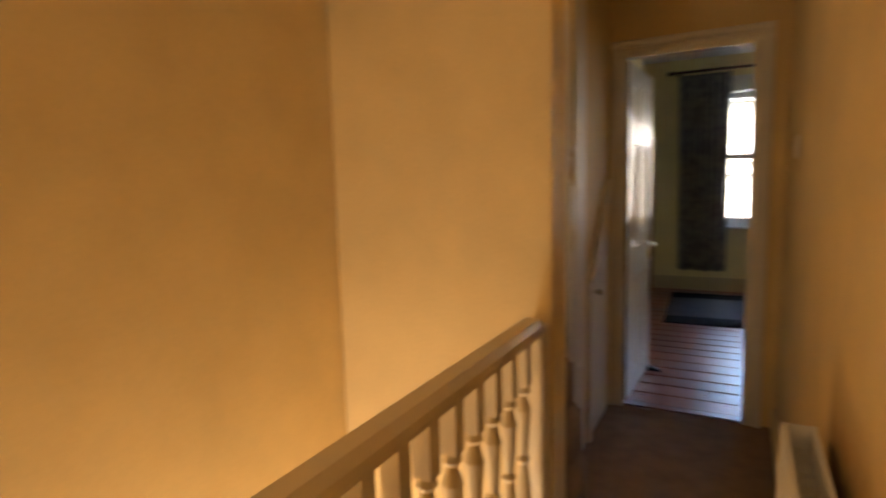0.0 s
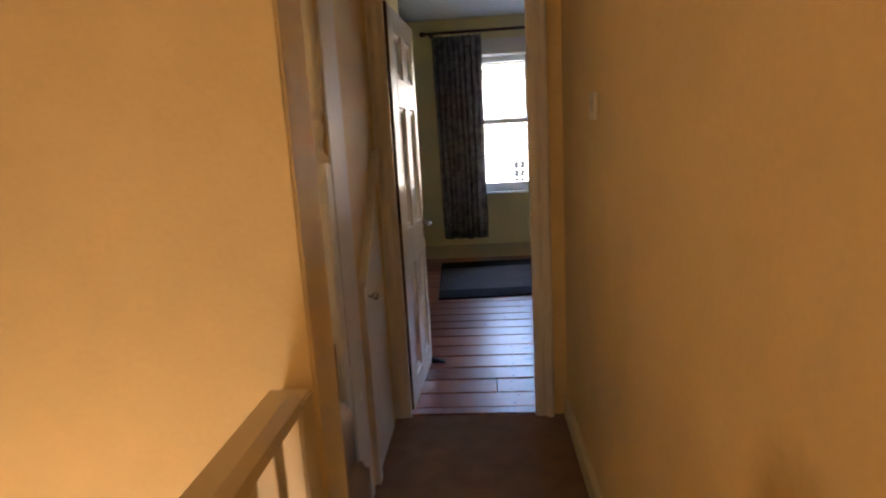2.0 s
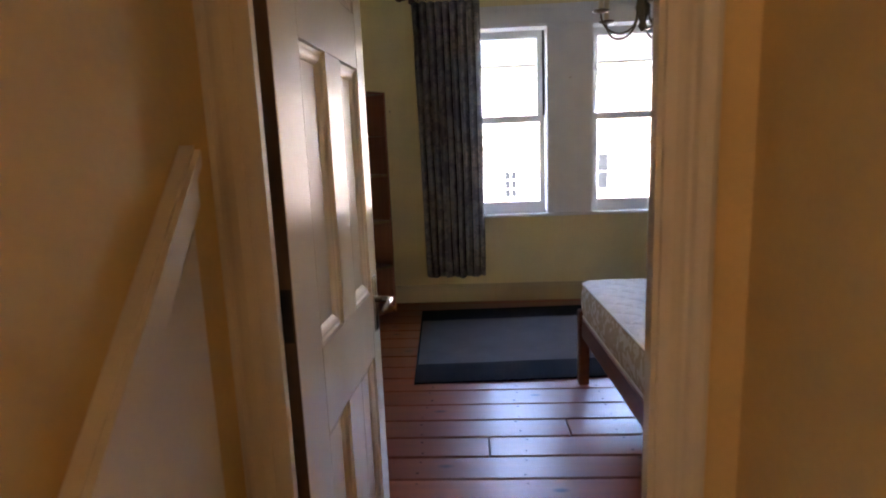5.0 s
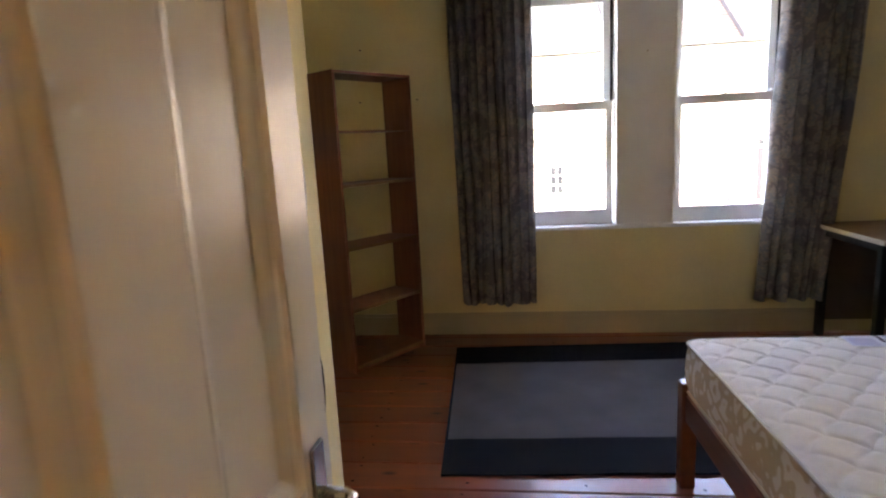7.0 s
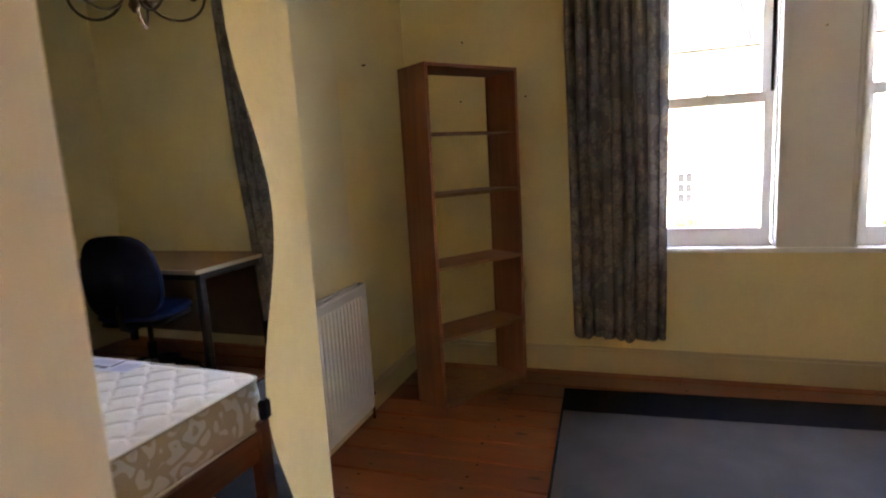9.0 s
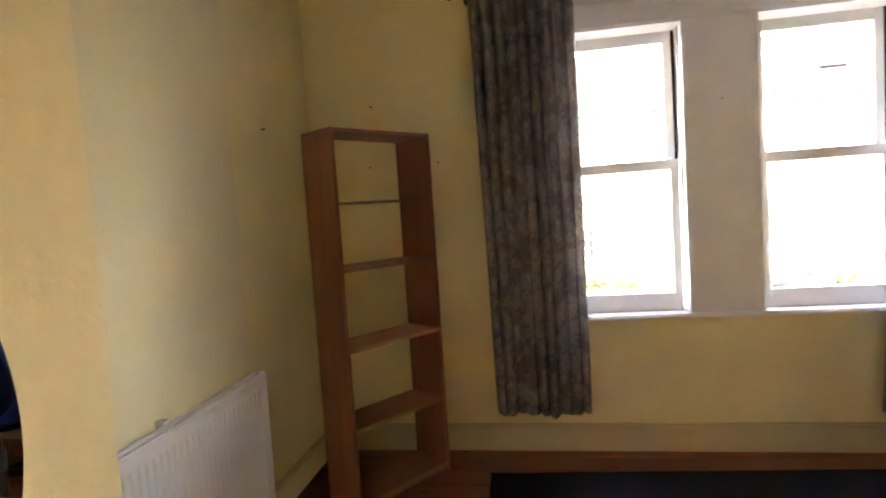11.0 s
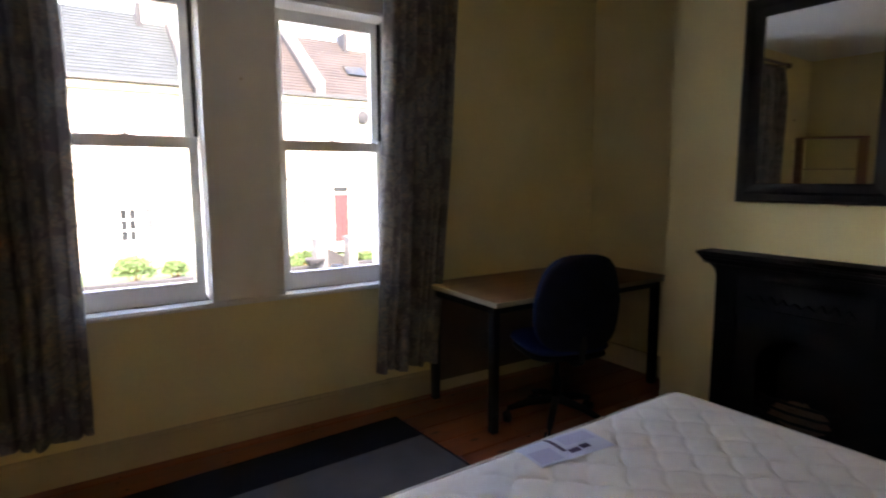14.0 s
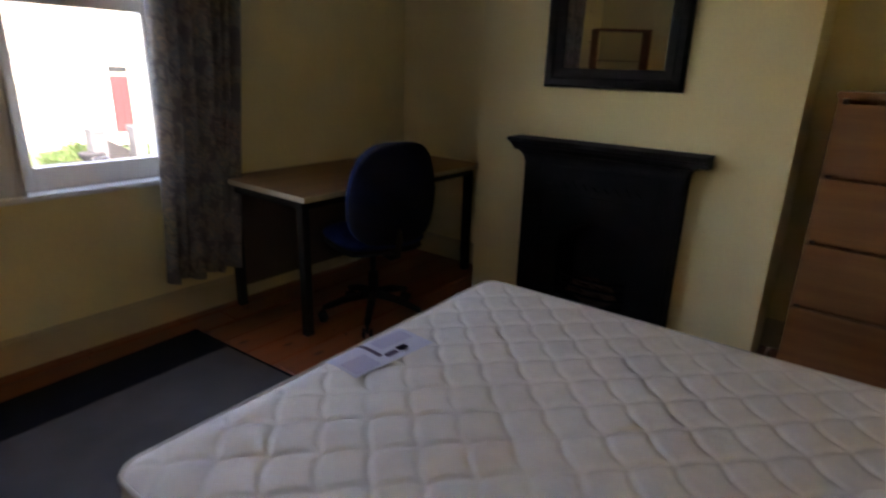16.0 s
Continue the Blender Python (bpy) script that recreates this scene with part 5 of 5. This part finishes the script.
for x in (9.46, 9.765):
    boxes("door_panel", [(x, x + 0.2, 27.425, 27.44, -1.3, -0.6)], REDDOOR, d)
    boxes("door_light", [(x, x + 0.2, 27.425, 27.44, -0.4, 0.38)], REDDOOR, d)
boxes("fanlight", [(9.385, 10.05, 27.46, 27.499, 0.60, 0.78)], DARKGLASS, h)
boxes("door_surround", [(9.24, 9.40, 27.40, 27.499, -1.45, 1.0), (10.08, 10.24, 27.40, 27.499, -1.45, 1.0), (9.24, 10.24, 27.38, 27.499, 1.0, 1.14)], TRIMSTONE, h)
boxes("doorstep", [(9.2, 10.3, 26.9, 27.43, -1.75, -1.45)], TRIMSTONE, h)
house_window(h, 10.75, 11.5, -0.9, 0.8, 2, 2, 27.5, GREYPANE)
house_window(h, 10.62, 11.3, 1.9, 3.3, 2, 2, 27.5, PALEPANE)
house_window(h, 13.2, 14.2, 1.9, 3.3, 2, 2)
bm = bmesh.new()
box(bm, -0.42, 0.42, -0.34, 0.34, 0.0, 0.07, Matrix.Translation((11.09, 28.8, 5.60)) @ Matrix.Rotation(math.atan2(3.05, 4.05), 4, "X"))
part("skylight", bm, DARKGLASS, h, "roof skylight")
chimney(12.2, h)
bm = bmesh.new()
rings = [[bm.verts.new((10.73 + 0.27 * f * math.cos(2 * math.pi * k / 20), 27.20 + 0.10 * f * f, 3.55 + 0.27 * f * math.sin(2 * math.pi * k / 20))) for k in range(20)] for f in (0.15, 0.5, 0.8, 1.0)]
for a, b in zip(rings, rings[1:]):
    for k in range(20):
        bm.faces.new((a[k], a[(k + 1) % 20], b[(k + 1) % 20], b[k]))
bm.faces.new(rings[0])
tube(bm, (10.73, 27.21, 3.55), (10.73, 27.5, 3.45), 0.03)
part("satellite_dish", bm, GREYWALL, h, "dark grey satellite dish under the eaves")

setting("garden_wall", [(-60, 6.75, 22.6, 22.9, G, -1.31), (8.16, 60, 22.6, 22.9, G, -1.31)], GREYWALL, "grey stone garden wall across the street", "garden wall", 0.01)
for x, w in ((6.94, 0.17), (7.98, 0.14)):
    bm = bmesh.new()
    box(bm, x - w, x + w, 22.5, 22.95, G, -0.57)
    box(bm, x - w - 0.02, x + w + 0.02, 22.47, 22.98, -0.569, -0.47)
    tagged(part("gate_pier", bm, PIERSTONE), "grey stone gate pier beside the red door path", "gate pier", "gate piers")


bm = bmesh.new()
extrude_profile(bm, [(7.25, -1.62), (8.05, -1.62), (8.05, -1.26), (7.25, -0.78)], 23.0, 23.15, "xz")
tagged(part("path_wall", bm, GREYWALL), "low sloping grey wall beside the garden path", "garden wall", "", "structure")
bm = bmesh.new()
turned(bm, 6.72, 22.55, [(-1.31, 0.16), (-1.26, 0.19), (-1.18, 0.27), (-1.10, 0.31), (-1.06, 0.31), (-1.07, 0.27)], 18)
tagged(part("planter", bm, GREYWALL), "dark round planter standing on the garden wall", "planter")


def shrub(x, y, z, r, n):
    t = thing("shrub", "leafy green garden shrub behind the wall", "shrub")
    bm = bmesh.new()
    for k in range(5):
        a = k * 1.256
        tube(bm, (x, y, z - 0.1), (x + 0.5 * r * math.cos(a), y + 0.5 * r * math.sin(a), z + r * 0.8), 0.03, 0.01, 6)
    part("stems", bm, BEDWOOD, t)
    rng = random.Random(int(x * 100) + 7)
    vs, fs = [], []
    for k in range(n):
        a, b, q = rng.uniform(0, 6.283), rng.uniform(-0.5, 1.0), rng.uniform(0.45, 1.0)
        q *= 0.8 + 0.3 * noise.noise((3 * math.cos(a), 3 * math.sin(a), b * 2))
        c = Vector((x + r * q * math.cos(a) * math.sqrt(max(0.05, 1 - b * b)), y + r * q * math.sin(a) * math.sqrt(max(0.05, 1 - b * b)), z + r * 0.6 + r * 0.7 * q * b))
        m = Euler((rng.uniform(0, 3), rng.uniform(0, 3), rng.uniform(0, 6))).to_matrix()
        s = rng.uniform(0.04, 0.09)
        i = len(vs)
        vs += [c + m @ Vector(p) for p in ((-s, 0, 0), (0, -s * 0.5, 0.01), (s, 0, 0), (0, s * 0.5, 0.01))]
        fs.append((i, i + 1, i + 2, i + 3))
    me = bpy.data.meshes.new("leaves")
    me.from_pydata(vs, [], fs)
    me.materials.append(LEAF)
    ob = new("leaves", me)
    ob.parent = t


shrub(1.95, 24.2, -1.62, 0.75, 1100)
shrub(3.1, 24.6, -1.62, 0.5, 600)
shrub(6.9, 24.0, -1.62, 0.6, 700)
shrub(6.2, 23.4, -1.62, 0.5, 600)
shrub(9.0, 23.6, -1.62, 0.45, 450)

# own front wall of the house, outside
setting("wall_outside", [(-3.0, XW - 0.12, 9.30, 9.45, G, 4.5), (XE + 0.12, 8.0, 9.30, 9.45, G, 4.5), (-3.0, 8.0, 9.30, 9.45, G, -0.25), (-3.0, 8.0, 9.30, 9.45, H + 0.1, 4.5)], STONE, "cream stone outer face of the house", "wall")

# ---- floorboards ----
def joist_nails(gaps):
    """Sunken dark nail heads, two to a board over each joist."""
    rng = random.Random(11)
    bm = bmesh.new()
    for y, y1 in zip(gaps, gaps[1:]):
        for k in range(10):
            for f in (0.22, 0.78):
                x, c, r = XW + 0.22 + 0.46 * k + rng.uniform(-0.02, 0.02), y + (y1 - y) * f + rng.uniform(-0.012, 0.012), rng.uniform(0.004, 0.0065)
                bm.faces.new([bm.verts.new((x + 1.3 * r * math.cos(q * math.pi / 4), c + r * math.sin(q * math.pi / 4), 0.0013)) for q in range(8)])
    return bm


def floorboards():
    fl = bpy.data.objects["floor"]
    rng = random.Random(5)
    gaps = [YS + 0.002, 5.353, 5.520, 5.700, 5.872, 6.060, 6.245, 6.430, 6.600, 6.770, 6.935, 7.110, 7.285]
    while gaps[-1] < YN - 0.2:
        gaps.append(gaps[-1] + rng.choice((0.168, 0.175, 0.182)))
    gaps.append(YN)
    joints = {2: [0.590], 8: [0.535], 9: [0.916]}
    for row, (y, y1) in enumerate(zip(gaps, gaps[1:])):
        cuts = [XW] + joints.get(row, sorted(rng.uniform(1.5, XE - 0.7) for _ in range(rng.choice((0, 1, 1))))) + [XE]
        for a, b in zip(cuts, cuts[1:]):
            cx, cy = (a + b) / 2, (y + y1) / 2
            L, D = (b - a) / 2 - 0.0012, (y1 - y) / 2 - 0.0032
            me = bpy.data.meshes.new("floorboard")
            e, lift, tip = 0.0045, rng.uniform(-0.0012, 0.0), rng.uniform(-0.0009, 0.0009)
            vs = [(-L, -D, -0.012), (L, -D, -0.012), (L, D, -0.012), (-L, D, -0.012), (-L, -D, lift - e), (L, -D, lift - e), (L, D, lift - e), (-L, D, lift - e), (-L + e, -D + e, lift - tip), (L - e, -D + e, lift - tip), (L - e, D - e, lift + tip), (-L + e, D - e, lift + tip)]
            fs = [(0, 1, 5, 4), (1, 2, 6, 5), (2, 3, 7, 6), (3, 0, 4, 7), (4, 5, 9, 8), (5, 6, 10, 9), (6, 7, 11, 10), (7, 4, 8, 11), (8, 9, 10, 11)]
            me.from_pydata(vs, [], fs)
            me.materials.append(BOARDS)
            ob = new("floorboard", me)
            ob.parent = fl
            ob.location = (cx, cy, 0)
    bm = bmesh.new()
    n = 18
    bm.faces.new([bm.verts.new((0.552 + (0.048 + 0.012 * noise.noise((k * 0.9, 1.5, 0))) * math.cos(2 * math.pi * k / n), 5.694 + (0.012 + 0.006 * noise.noise((k * 1.1, 4.5, 0))) * math.sin(2 * math.pi * k / n), 0.0012)) for k in range(n)])
    tagged(part("nail_heads", joist_nails(gaps), IRON, fl), kind="stuff")
    part("knot_hole", bm, GAP, fl, "dark worn hole at a board edge")


floorboards()
